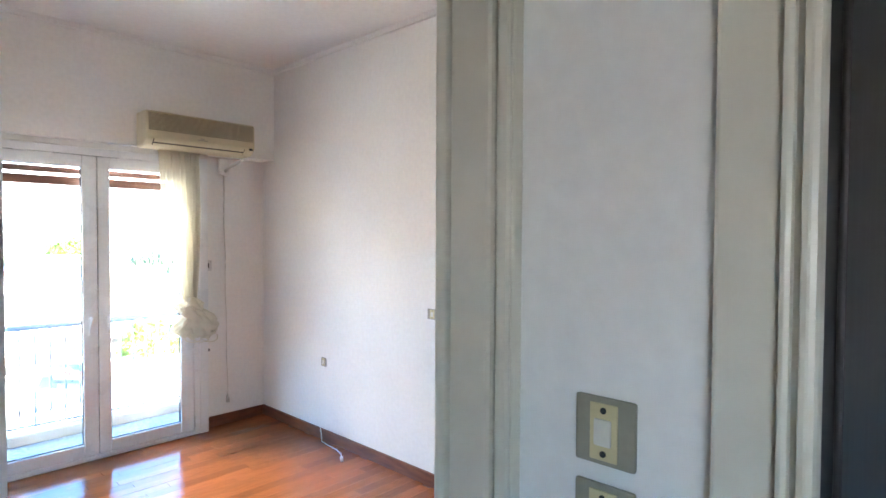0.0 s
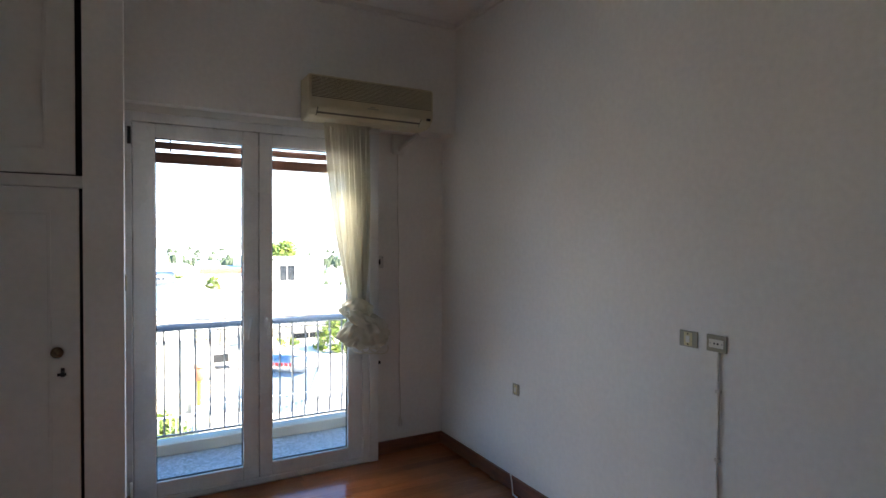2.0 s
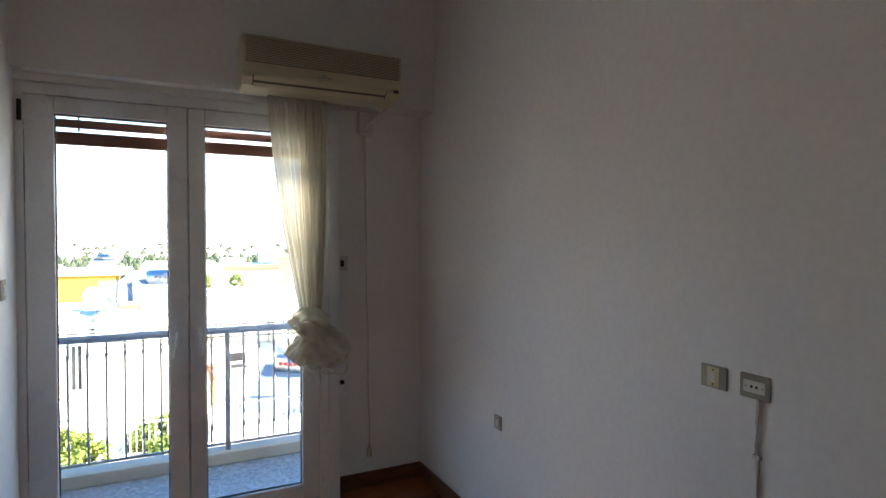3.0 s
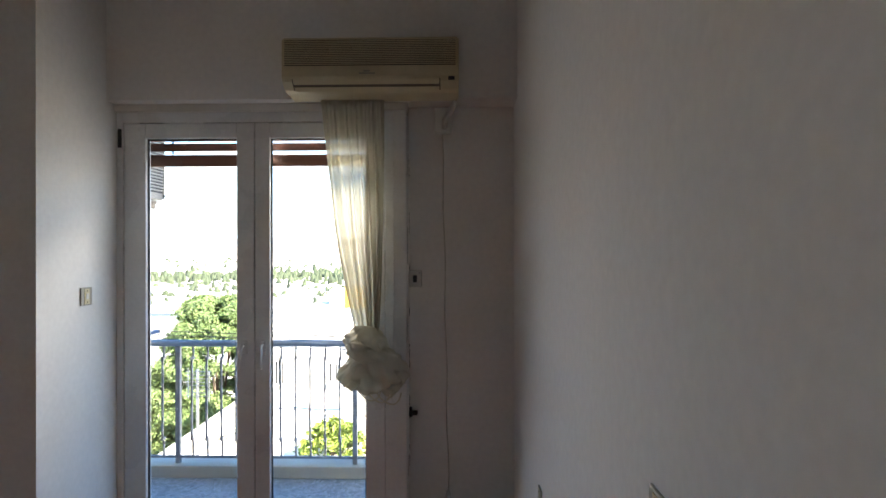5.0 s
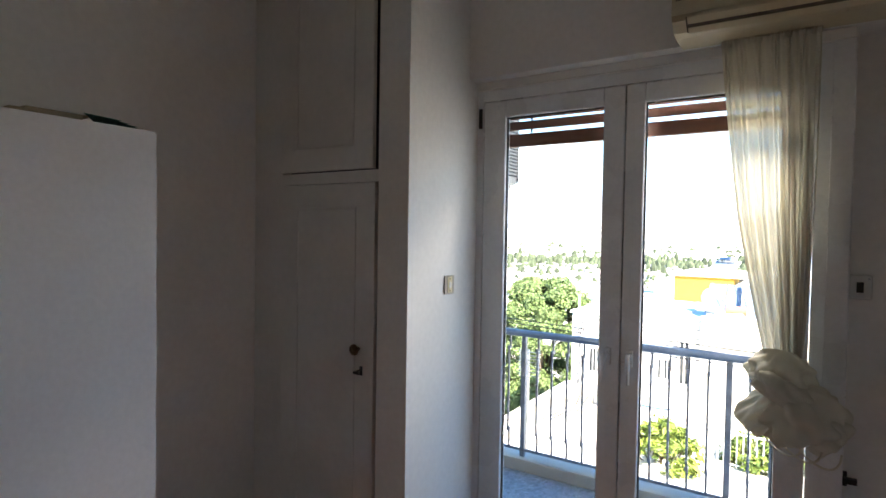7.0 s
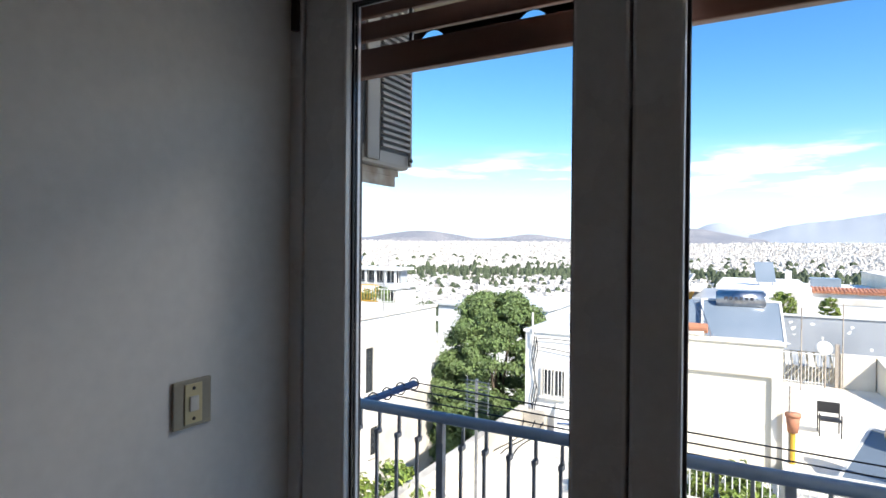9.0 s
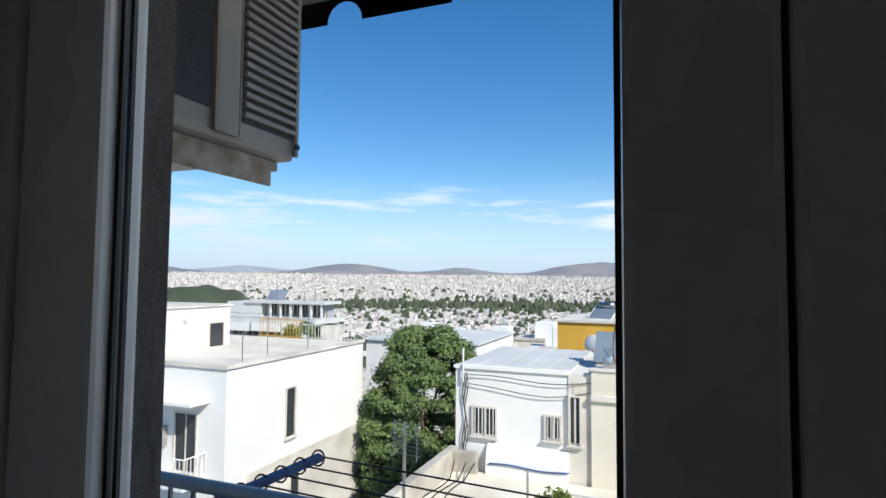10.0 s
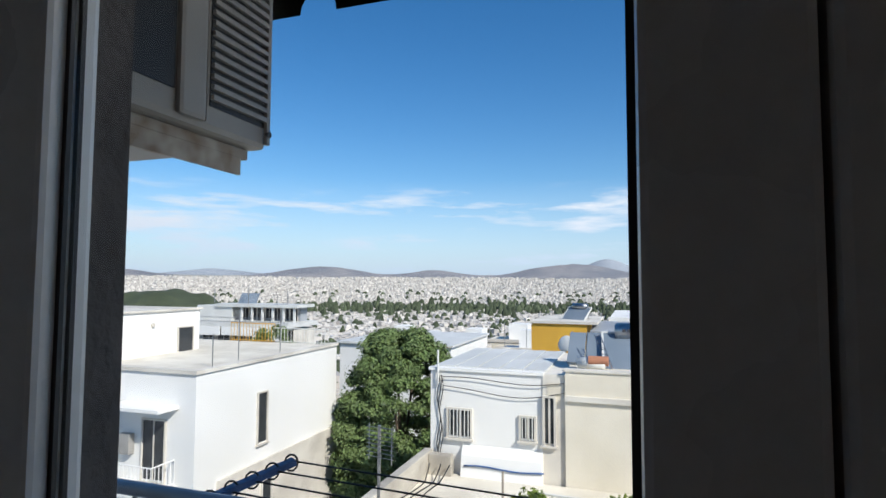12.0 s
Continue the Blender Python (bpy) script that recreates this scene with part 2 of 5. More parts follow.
def tube(points, r, seg=8):
    """A round tube that follows a line of points."""
    bm = bmesh.new()
    pts = [Vector(p) for p in points]
    rings = []
    for i, p in enumerate(pts):
        d = pts[min(i + 1, len(pts) - 1)] - pts[max(i - 1, 0)]
        q = d.to_track_quat("Z", "Y")
        rings.append([bm.verts.new(p + q @ Vector((r * math.cos(k * math.tau / seg), r * math.sin(k * math.tau / seg), 0))) for k in range(seg)])
    for A, B in zip(rings, rings[1:]):
        for k in range(seg):
            bm.faces.new((A[k], A[(k + 1) % seg], B[(k + 1) % seg], B[k]))
    bm.faces.new(rings[0][::-1])
    bm.faces.new(rings[-1])
    for f in bm.faces:
        f.smooth = True
    return bm


def extrude_x(profile, x0, x1):
    """A prism along x from a (y, z) outline."""
    bm = bmesh.new()
    a = [bm.verts.new((x0, y, z)) for y, z in profile]
    b = [bm.verts.new((x1, y, z)) for y, z in profile]
    n = len(a)
    bm.faces.new(a)
    bm.faces.new(b[::-1])
    for i in range(n):
        bm.faces.new((a[i], b[i], b[(i + 1) % n], a[(i + 1) % n]))
    bmesh.ops.recalc_face_normals(bm, faces=bm.faces)
    return bm


def part(name, bm, mat, parent=None, label="", smooth=False):
    me = bpy.data.meshes.new(name)
    if smooth:
        for f in bm.faces:
            f.smooth = True
    bm.to_mesh(me)
    bm.free()
    me.materials.append(mat)
    ob = new(name, me)
    if parent is not None:
        ob.parent = parent
    if label:
        tagged(ob, label)
    return ob


def thing(name, label, category, group="", kind=""):
    return tagged(new(name), label, category, group, kind)


def setting(name, bm, mat, label, category):
    return tagged(part(name, bm, mat), label, category, "", "structure")


# ---- the room shell ----
H = 2.913
setting("floor", boxm(-3.4, 0.0, -6.2, -0.03, -0.2, -0.012), JOINT, "floor slab under varnished reddish parquet planks", "floor")
setting("wall_right", boxm(0.0, 0.2, -4.30, 0.05, -0.2, H), PLASTER, "white painted plaster wall, lightly mottled", "wall")
setting("wall_left", boxm(-3.1, -2.91, -3.35, -0.03, -0.2, H), PLASTER, "white painted plaster wall behind the wardrobe", "wall")
setting("wall_back", boxm(-1.97, 0.0, -4.30, -3.99, -0.2, H), PLASTER, "white painted wall beside the room doorway", "wall")
setting("wall_partition", boxm(-3.3, -2.316, -3.42, -3.32, -0.2, H), PLASTER, "white partition wall end beside the wardrobe", "wall")
# opening added out of view, sized to let enough sky light into the hall
bm = boxm(-3.4, -3.3, -6.2, -5.40, -0.2, H)
box(bm, -3.4, -3.3, -4.85, -3.35, -0.2, H)
box(bm, -3.4, -3.3, -5.40, -4.85, -0.2, 1.25)
box(bm, -3.4, -3.3, -5.40, -4.85, 1.72, H)
setting("wall_hall_left", bm, PLASTER, "plain white hall wall with an unseen opening added for light", "wall")
setting("wall_hall_end", boxm(-3.4, -0.8, -6.3, -6.2, -0.2, H), PLASTER, "plain white hall end wall", "wall")
bm = boxm(-1.97, -1.87, -6.2, -5.20, -0.2, H)
box(bm, -1.97, -1.87, -5.20, -4.30, 2.1, H)
setting("wall_hall_right", bm, PLASTER, "white hall wall with a side doorway", "wall")
setting("wall_side_room", boxm(-0.9, -0.8, -6.2, -4.30, -0.2, H), PLASTER, "plain wall of the dark side room", "wall")
setting("ceiling", boxm(-3.4, 0.2, -6.3, -0.17, H, H + 0.12), CEIL, "white painted ceiling with a thin cornice line", "ceiling")
bm = boxm(-1.985, -0.002, -0.202, -0.18, H - 0.035, H)
box(bm, -0.022, 0.0, -3.99, -0.202, H - 0.035, H)
setting("trim_cornice", bm, CEIL, "thin white cornice bead under the ceiling", "trim")
# beam over the balcony door, outer wall
setting("wall_window_beam", boxm(-2.91, 0.0, -0.18, 0.05, 2.168, 3.2), PLASTER, "white beam above the balcony door", "wall")
bm = boxm(-0.53, 0.0, 0.0, 0.05, -0.2, 2.168)
box(bm, -0.60, -0.53, -0.0295, 0.05, -0.2, 2.168)
box(bm, -2.0, -0.60, -0.0295, 0.05, 2.155, 2.168)
box(bm, -1.985, -0.60, -0.10, -0.0295, 2.1285, 2.168)
box(bm, -0.60, -0.53, -0.10, -0.0295, 2.1285, 2.168)
setting("wall_window_right", bm, PLASTER, "white wall strip beside the balcony door", "wall")
setting("wall_closet_return", boxm(-2.13, -1.975, -0.636, -0.03, -0.2, 2.913), PLASTER, "white side wall of the built-in closet", "wall")
setting("wall_left_beam", boxm(-2.91, -2.80, -3.35, -0.628, 2.58, H), PLASTER, "white beam along the top of a wall", "wall")
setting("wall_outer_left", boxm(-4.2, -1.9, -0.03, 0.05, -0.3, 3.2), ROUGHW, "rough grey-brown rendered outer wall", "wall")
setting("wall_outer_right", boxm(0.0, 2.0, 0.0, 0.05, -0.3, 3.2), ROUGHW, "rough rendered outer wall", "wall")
# unseen building masses, added so the balcony lies in shade
setting("building_shade_above", boxm(-6.0, 5.0, -9.0, 0.05, 3.2, 7.0), EXTW, "unseen upper mass added to keep sun off the balcony", "building")
setting("building_below", boxm(-6.0, 5.0, -9.0, 0.05, -14.0, -0.3), EXTW, "unseen lower mass added beneath the balcony storey", "building")

# skirting boards
def skirting(name, x0, x1, y0, y1):
    setting(name, boxm(x0, x1, y0, y1, -0.01, 0.078, 0.004), SKIRT, "dark red-brown stained wooden skirting board", "skirting")


skirting("baseboard_right", -0.018, -0.001, -3.985, -0.001)
skirting("baseboard_window", -0.53, -0.019, -0.018, -0.001)
skirting("baseboard_closet", -2.13, -1.975, -0.652, -0.637)
skirting("baseboard_return", -1.9745, -1.958, -0.652, -0.105)
skirting("baseboard_left", -2.909, -2.892, -1.38, -0.646)
skirting("baseboard_closet_front", -2.891, -2.131, -0.648, -0.631)

# doorway casings beside the hall
def casing(name, y0, y1):
    ob = setting(name, boxm(-1.990, -1.971, y0, y1, 0.0, 2.25, 0.004), CREAM, "cream gloss-painted door casing with grooves", "trim")
    w = y1 - y0
    for k, (a, b) in enumerate(((0.0, 0.16), (0.22, 0.34))):
        part("moulding", boxm(-2.002, -1.9905, y0 + a * w, y0 + b * w, 0.0, 2.25, 0.005), CREAM, ob)
    return ob


# dark leaf added to cover the lit jamb, as the side opening is unlit
door = setting("side_opening_leaf", boxm(-1.93, -1.05, -4.345, -4.305, 0.01, 2.05, 0.003), SIDEDARK, "added dark panelled leaf standing in for the unlit side opening", "door")
part("panel", boxm(-1.82, -1.16, -4.353, -4.3455, 0.25, 0.95, 0.003), SIDEDARK, door)
part("panel", boxm(-1.82, -1.16, -4.353, -4.3455, 1.10, 1.90, 0.003), SIDEDARK, door)
casing("trim_casing_room", -4.085, -3.995)
casing("trim_casing_side", -4.36, -4.285)
setting("trim_room_jamb", boxm(-1.992, -1.97, -3.9895, -3.972, 0.0, 2.25, 0.004), CREAM, "cream gloss-painted door jamb", "trim")

# balcony
setting("balcony_floor", boxm(-4.2, 2.0, 0.05, 1.2, -0.35, -0.15), MOSAIC, "blue-grey stone chip balcony floor", "balcony")
setting("balcony_kerb", boxm(-4.2, 2.0, 1.04, 1.2, -0.15, -0.065, 0.01), CONC, "pale weathered concrete balcony kerb", "kerb")
setting("window_threshold", boxm(-2.0, -0.53, -0.105, 0.05, -0.2, -0.004), CONC, "concrete door threshold", "threshold")


# ---- balcony door ----
def balcony_door():
    d = thing("window_1", "white double-leaf glazed balcony door, closed", "balcony door", "", "structure")
    bm = boxm(-2.003, -1.943, -0.10, -0.03, 0.0, 2.128, 0.004)
    box(bm, -0.64, -0.532, -0.10, -0.03, 0.0, 2.128, 0.004)
    box(bm, -1.943, -0.64, -0.10, -0.03, 2.078, 2.128, 0.004)
    box(bm, -1.943, -0.64, -0.10, -0.03, 0.0, 0.03, 0.004)
    part("window_frame", bm, UPVC, d)
    part("cover_strip", boxm(-0.598, -0.535, -0.113, -0.101, 0.0, 2.13, 0.003), UPVC, d)
    part("top_trim", boxm(-1.984, -0.535, -0.118, -0.104, 2.13, 2.166, 0.003), GLOSS_WHITE, d)
    for x0, x1, gx0, gx1 in ((-1.942, -1.290, -1.832, -1.378), (-1.286, -0.642, -1.211, -0.737)):
        bm = boxm(x0, gx0, -0.094, -0.045, 0.032, 2.076, 0.006)
        box(bm, gx1, x1, -0.094, -0.045, 0.032, 2.076, 0.006)
        box(bm, gx0, gx1, -0.094, -0.045, 0.032, 0.114, 0.006)
        box(bm, gx0, gx1, -0.094, -0.045, 2.0, 2.076, 0.006)
        leaf = part("leaf", bm, UPVC, d)
        bm = bmesh.new()
        for yy in (-0.0765, -0.0665):
            box(bm, gx0, gx0 + 0.005, yy, yy + 0.004, 0.114, 2.0)
            box(bm, gx1 - 0.005, gx1, yy, yy + 0.004, 0.114, 2.0)
            box(bm, gx0 + 0.005, gx1 - 0.005, yy, yy + 0.004, 0.114, 0.119)
            box(bm, gx0 + 0.005, gx1 - 0.005, yy, yy + 0.004, 1.995, 2.0)
        part("gasket", bm, DARK, leaf, "black rubber glazing gasket")
        pane = part("pane", boxm(gx0 + 0.004, gx1 - 0.004, -0.072, -0.067, 0.118, 1.996), GLASS, leaf, "clear window glass")
        pane.visible_shadow = False
    part("meeting_strip", boxm(-1.305, -1.271, -0.0445, -0.036, 0.032, 2.076), UPVC, d)
    for hx in (-1.336, -1.246):
        bm = boxm(hx - 0.013, hx + 0.013, -0.106, -0.0945, 0.93, 1.0, 0.004)
        rod(bm, (hx, -0.106, 0.978), (hx, -0.138, 0.978), 0.009)
        rod(bm, (hx, -0.136, 0.985), (hx - (0.02 if hx < -1.3 else -0.004), -0.138, 0.865), 0.009, 0.006)
        part("handle", bm, UPVC, d, "white lever handle", True)
    for hx, hz in ((-1.955, 2.0), (-1.955, 0.10), (-0.635, 0.10)):
        bm = rod(bmesh.new(), (hx, -0.108, hz - 0.045), (hx, -0.108, hz + 0.045), 0.009)
        part("hinge", bm, DARK if hz > 1 else UPVC, d, "", True)
    return d


balcony_door()


# ---- roller shutter ----
def roller_shutter():
    s = thing("roller_shutter", "brown wooden roller shutter rolled almost fully up", "shutter")
    for z0, z1 in ((1.955, 1.995), (2.006, 2.046), (2.057, 2.097), (2.108, 2.15)):
        part("slat", boxm(-1.895, -0.60, 0.008, 0.022, z0, z1, 0.003), SHUT, s)
    part("bottom_bar", boxm(-1.897, -0.60, 0.004, 0.028, 1.876, 1.936, 0.004), SHUT, s)
    for x in (-1.75, -0.75):
        part("link", boxm(x - 0.004, x + 0.004, 0.012, 0.018, 1.94, 2.11), DARK, s)
    return s


roller_shutter()


# ---- closet ----
def panel_door(parent, x0, x1, z0, z1, y):
    bm = boxm(x0, x1, y, y + 0.022, z0, z1, 0.003)
    d = part("door", bm, GLOSS_WHITE, parent)
    m = 0.10
    bm = bmesh.new()
    box(bm, x0 + m, x1 - m, y - 0.005, y - 0.0005, z0 + m, z0 + m + 0.014, 0.002)
    box(bm, x0 + m, x1 - m, y - 0.005, y - 0.0005, z1 - m - 0.014, z1 - m, 0.002)
    box(bm, x0 + m, x0 + m + 0.014, y - 0.005, y - 0.0005, z0 + m + 0.014, z1 - m - 0.014, 0.002)
    box(bm, x1 - m - 0.014, x1 - m, y - 0.005, y - 0.0005, z0 + m + 0.014, z1 - m - 0.014, 0.002)
    part("panel_moulding", bm, GLOSS_WHITE, d)
    return d


def closet():
    c = thing("closet", "built-in closet with white gloss-painted panelled doors, upper one ajar", "closet")
    bm = boxm(-2.908, -2.71, -0.63, -0.58, 0.0, H - 0.002)
    box(bm, -2.71, -2.132, -0.63, -0.58, 1.672, 1.722)
    box(bm, -2.71, -2.132, -0.63, -0.58, 2.76, H - 0.002)
    box(bm, -2.71, -2.132, -0.63, -0.58, 0.0, 0.05)
    part("frame", bm, GLOSS_WHITE, c)
    # near-black sheet supplies the shade seen past the ajar door
    part("interior", boxm(-2.9, -2.135, -0.56, -0.54, 0.0, 2.8), DARK, c, "dark sheet standing in for the shade inside the closet")
    low = panel_door(c, -2.705, -2.143, 0.055, 1.668, -0.642)
    up = panel_door(c, -2.705, -2.155, 1.727, 2.755, -0.645)
    bm = rod(bmesh.new(), (-2.222, -0.643, 0.972), (-2.222, -0.665, 0.972), 0.009, seg=16)
    bmesh.ops.create_uvsphere(bm, u_segments=16, v_segments=10, radius=0.024, matrix=Matrix.Translation((-2.222, -0.672, 0.972)) @ Matrix.Diagonal((1, 0.55, 1, 1)))
    part("knob", bm, BRASS, low, "aged ornate round brass knob", True)
    bm = boxm(-2.212, -2.198, -0.647, -0.643, 0.862, 0.90, 0.001)
    rod(bm, (-2.205, -0.645, 0.885), (-2.205, -0.672, 0.885), 0.004)
    box(bm, -2.222, -2.19, -0.676, -0.672, 0.872, 0.884)
    part("key", bm, DARK, low, "dark key in its keyhole")
    return c


closet()


# ---- wardrobe ----
def wardrobe():
    w = thing("wardrobe", "white laminate wardrobe with flat doors and grey bow handles", "wardrobe")
    X, Z = -2.405, 1.775
    bm = boxm(-2.905, X - 0.02, -3.30, -3.28, 0.0, Z)
    box(bm, -2.905, X - 0.02, -1.43, -1.41, 0.0, Z)
    box(bm, -2.905, X - 0.02, -3.28, -1.43, Z - 0.02, Z)
    box(bm, -2.905, -2.895, -3.28, -1.43, 0.0, Z - 0.02)
    box(bm, -2.895, X - 0.02, -3.28, -1.43, 0.06, 0.08)
    part("body", bm, WARD, w)
    edges = (-1.408, -1.975, -2.43, -2.885, -3.30)
    for k, (a, b) in enumerate(zip(edges, edges[1:])):
        d = part("door", boxm(X - 0.018, X, b + 0.002, a - 0.002, 0.06, Z - 0.002, 0.0015), WARD, w)
        hy = b + 0.04
        z0, z1 = 0.82, 0.955
        bm = boxm(X + 0.024, X + 0.034, hy - 0.006, hy + 0.006, z0, z1, 0.002)
        box(bm, X, X + 0.024, hy - 0.006, hy + 0.006, z0, z0 + 0.012)
        box(bm, X, X + 0.024, hy - 0.006, hy + 0.006, z1 - 0.012, z1)
        part("handle", bm, HANDLE, d, "grey metal bow handle")
    return w


wardrobe()
bm = bmesh.new()
for k in range(4):
    v = [bm.verts.new(p) for p in ((-2.50, -1.44 - 0.03 * k, 1.776 + 0.003 * k), (-2.43 + 0.01 * k, -1.43 - 0.03 * k, 1.777 + 0.004 * k), (-2.42, -1.56 - 0.02 * k, 1.782 + 0.005 * k), (-2.52, -1.54, 1.780 + 0.003 * k))]
    bm.faces.new(v)
bmesh.ops.solidify(bm, geom=bm.faces[:], thickness=-0.003)
tagged(part("plastic_bag", bm, GREENP), "folded green plastic bag on top of the wardrobe", "bag")
bm = boxm(-2.56, -2.42, -1.80, -1.62, 1.776, 1.784, 0.002)
box(bm, -2.55, -2.43, -1.76, -1.60, 1.785, 1.792, 0.002)
tagged(part("paper_sheets", bm, CARD), "flat brown paper sheets on top of the wardrobe", "paper")


# ---- air conditioner ----
def air_conditioner():
    a = thing("air_conditioner", "yellowed cream split air conditioner with a ribbed front grille", "air conditioner")
    prof = [(-0.181, 2.393), (-0.355, 2.393), (-0.373, 2.383), (-0.375, 2.215), (-0.365, 2.195), (-0.33, 2.166), (-0.30, 2.158), (-0.181, 2.154)]
    body = extrude_x(prof, -1.066, -0.279)
    bmesh.ops.bevel(body, geom=[e for e in body.edges if abs(e.verts[0].co.x - e.verts[1].co.x) < 1e-5], offset=0.006, segments=2, affect="EDGES")
    part("body", body, ACBODY, a)
    # solid body: grille gaps and outlet slot get their shade from dark pieces
    part("grille_gap_shade", boxm(-1.052, -0.293, -0.3758, -0.3735, 2.262, 2.380), ACSHADE, a, "dark sheet giving the shade in the intake grille gaps")
    for k in range(15):
        z = 2.266 + k * 0.0078
        part("slat", boxm(-1.052, -0.293, -0.3805, -0.376, z, z + 0.0034), ACBODY, a)
    part("outlet", extrude_x([(-0.371, 2.196), (-0.3725, 2.204), (-0.3345, 2.164), (-0.333, 2.163)], -1.02, -0.36), ACSHADE, a, "dark strip giving the shade of the air outlet slot")
    part("louver", extrude_x([(-0.376, 2.200), (-0.380, 2.207), (-0.362, 2.187), (-0.358, 2.183)], -1.015, -0.365), ACBODY, a)
    part("lower_louver", extrude_x([(-0.345, 2.170), (-0.349, 2.174), (-0.334, 2.160), (-0.330, 2.158)], -1.015, -0.365), ACBODY, a)
    part("emblem", boxm(-0.72, -0.65, -0.3775, -0.3752, 2.224, 2.230), PLATE, a, "small grey emblem bar")
    part("emblem", boxm(-0.70, -0.672, -0.3775, -0.3752, 2.234, 2.241), PLATE, a, "small grey emblem bar")
    part("display", boxm(-0.325, -0.297, -0.3775, -0.368, 2.196, 2.212, 0.002), DARK, a, "dark indicator window")
    return a


air_conditioner()
pts = [(-0.300, -0.2, 2.14), (-0.31, -0.15, 2.12), (-0.345, -0.07, 2.085), (-0.35, -0.02, 2.06)]
tagged(part("refrigerant_hose", tube(pts, 0.014), CORD), "short white taped hose below the air conditioner", "hose")
bm = boxm(-0.40, -0.315, -0.03, -0.001, 2.03, 2.165, 0.012)
tagged(part("hose_cover", bm, GLOSS_WHITE), "white plastered hose outlet on the wall", "cover")
pts = [(-0.36 + 0.028 * (k / 24) + 0.003 * math.sin(k * 0.9), -0.012, 2.05 - 1.83 * k / 24) for k in range(25)]
c = thing("hanging_cable", "thin white cable hanging down the wall with loose ends", "cable")
part("cable", tube(pts, 0.0035, 6), CORD, c)
part("plug", tube([(-0.333, -0.012, 0.23), (-0.338, -0.016, 0.20), (-0.34, -0.014, 0.17)], 0.008, 6), CORD, c)
part("loose_end", tube([(-0.331, -0.012, 0.23), (-0.322, -0.016, 0.20), (-0.321, -0.012, 0.165)], 0.005, 6), CORD, c)


# ---- curtain ----
def curtain():
    c = thing("curtain", "sheer cream curtain tied up in a loose knot", "curtain")
    NU, NV = 120, 60
    bm = bmesh.new()
    rows = []
    for j in range(NV + 1):
        v = j / NV
        z = 2.15 - 1.10 * v
        s = v ** 2.2
        xl = -0.93 + 0.045 * math.sin(v * 1.7) + 0.095 * s
        xr = -0.632 + 0.02 * v - 0.045 * s
        if v > 0.55:
            w = (v - 0.55) / 0.45
            xl += 0.025 * w
        amp = 0.008 + 0.013 * math.sin(min(1, v * 3) * 1.57) * (1 - 0.5 * s)
        row = []
        for i in range(NU + 1):
            u = i / NU
            ph = u * 13 * math.tau + 1.6 * math.sin(u * 9) + 0.8 * v * math.sin(u * 17)
            x = xl + (xr - xl) * u + 0.004 * math.sin(ph * 0.5 + v * 3)
            y = -0.20 + amp * math.sin(ph) + 0.012 * math.sin(u * 21 + v * 5) + 0.03 * v * math.sin(u * math.pi)
            row.append(bm.verts.new((x, y, z)))
        rows.append(row)
    for A, B in zip(rows, rows[1:]):
        for i in range(NU):
            bm.faces.new((A[i], A[i + 1], B[i + 1], B[i]))
    part("cloth", bm, SHEER, c, "", True)
    # gathered heading tape
    bm = bmesh.new()
    rows = []
    for z in (2.168, 2.158, 2.148, 2.135):
        rows.append([bm.verts.new((-0.93 + 0.298 * i / 150, -0.205 + 0.014 * math.sin(i * 1.3), z)) for i in range(151)])
    for A, B in zip(rows, rows[1:]):
        for i in range(150):
            bm.faces.new((A[i], A[i + 1], B[i + 1], B[i]))
    part("heading", bm, SHEER, c, "", True)

    def lobe(centre, size, rot, folds, seed, open_end=False):
        b = bmesh.new()
        bmesh.ops.create_uvsphere(b, u_segments=64, v_segments=32, radius=1)
        for v in b.verts:
            p = v.co.copy()
            ang = math.atan2(p.y, p.x)
            k = 1 + 0.13 * math.sin(ang * folds + 4.5 * p.z + seed) + 0.07 * math.sin(ang * (folds * 2 + 1) - 3 * p.z)
            k += 0.20 * noise.noise(p * 2.8 + Vector((seed, 0, 0)))
            if open_end and p.z < -0.55:
                p.z = -0.55 + (p.z + 0.55) * -0.5
            v.co = Vector((p.x * k * size[0], p.y * k * size[1], p.z * size[2]))
        bmesh.ops.transform(b, matrix=pose(*centre, *rot), verts=b.verts)
        return b

    part("knot_band", lobe((-0.716, -0.205, 1.01), (0.095, 0.07, 0.075), (0, 12, 0), 5, 1.0), SHEER, c, "", True)
    part("knot_wrap", lobe((-0.700, -0.235, 0.955), (0.115, 0.065, 0.052), (0, 28, 10), 4, 4.0), SHEER, c, "", True)
    part("knot_tail", lobe((-0.775, -0.215, 0.865), (0.058, 0.055, 0.115), (0, 42, 0), 6, 7.0, True), SHEER, c, "", True)
    part("knot_lobe", lobe((-0.645, -0.225, 0.865), (0.118, 0.085, 0.115), (0, -24, 0), 6, 9.0, True), SHEER, c, "", True)
    part("knot_fold", lobe((-0.585, -0.215, 0.835), (0.075, 0.07, 0.08), (0, -50, 0), 5, 12.0, True), SHEER, c, "", True)
    for k in range(3):
        pts = [(-0.70 + 0.05 * k + 0.055 * math.cos(a), -0.22 - 0.03 * k + 0.03 * math.sin(2 * a), 0.79 + 0.05 * math.sin(a)) for a in [math.pi + math.pi * i / 14 for i in range(15)]]
        part("hem", tube(pts, 0.0035, 6), SHEER, c)
    return c


curtain()


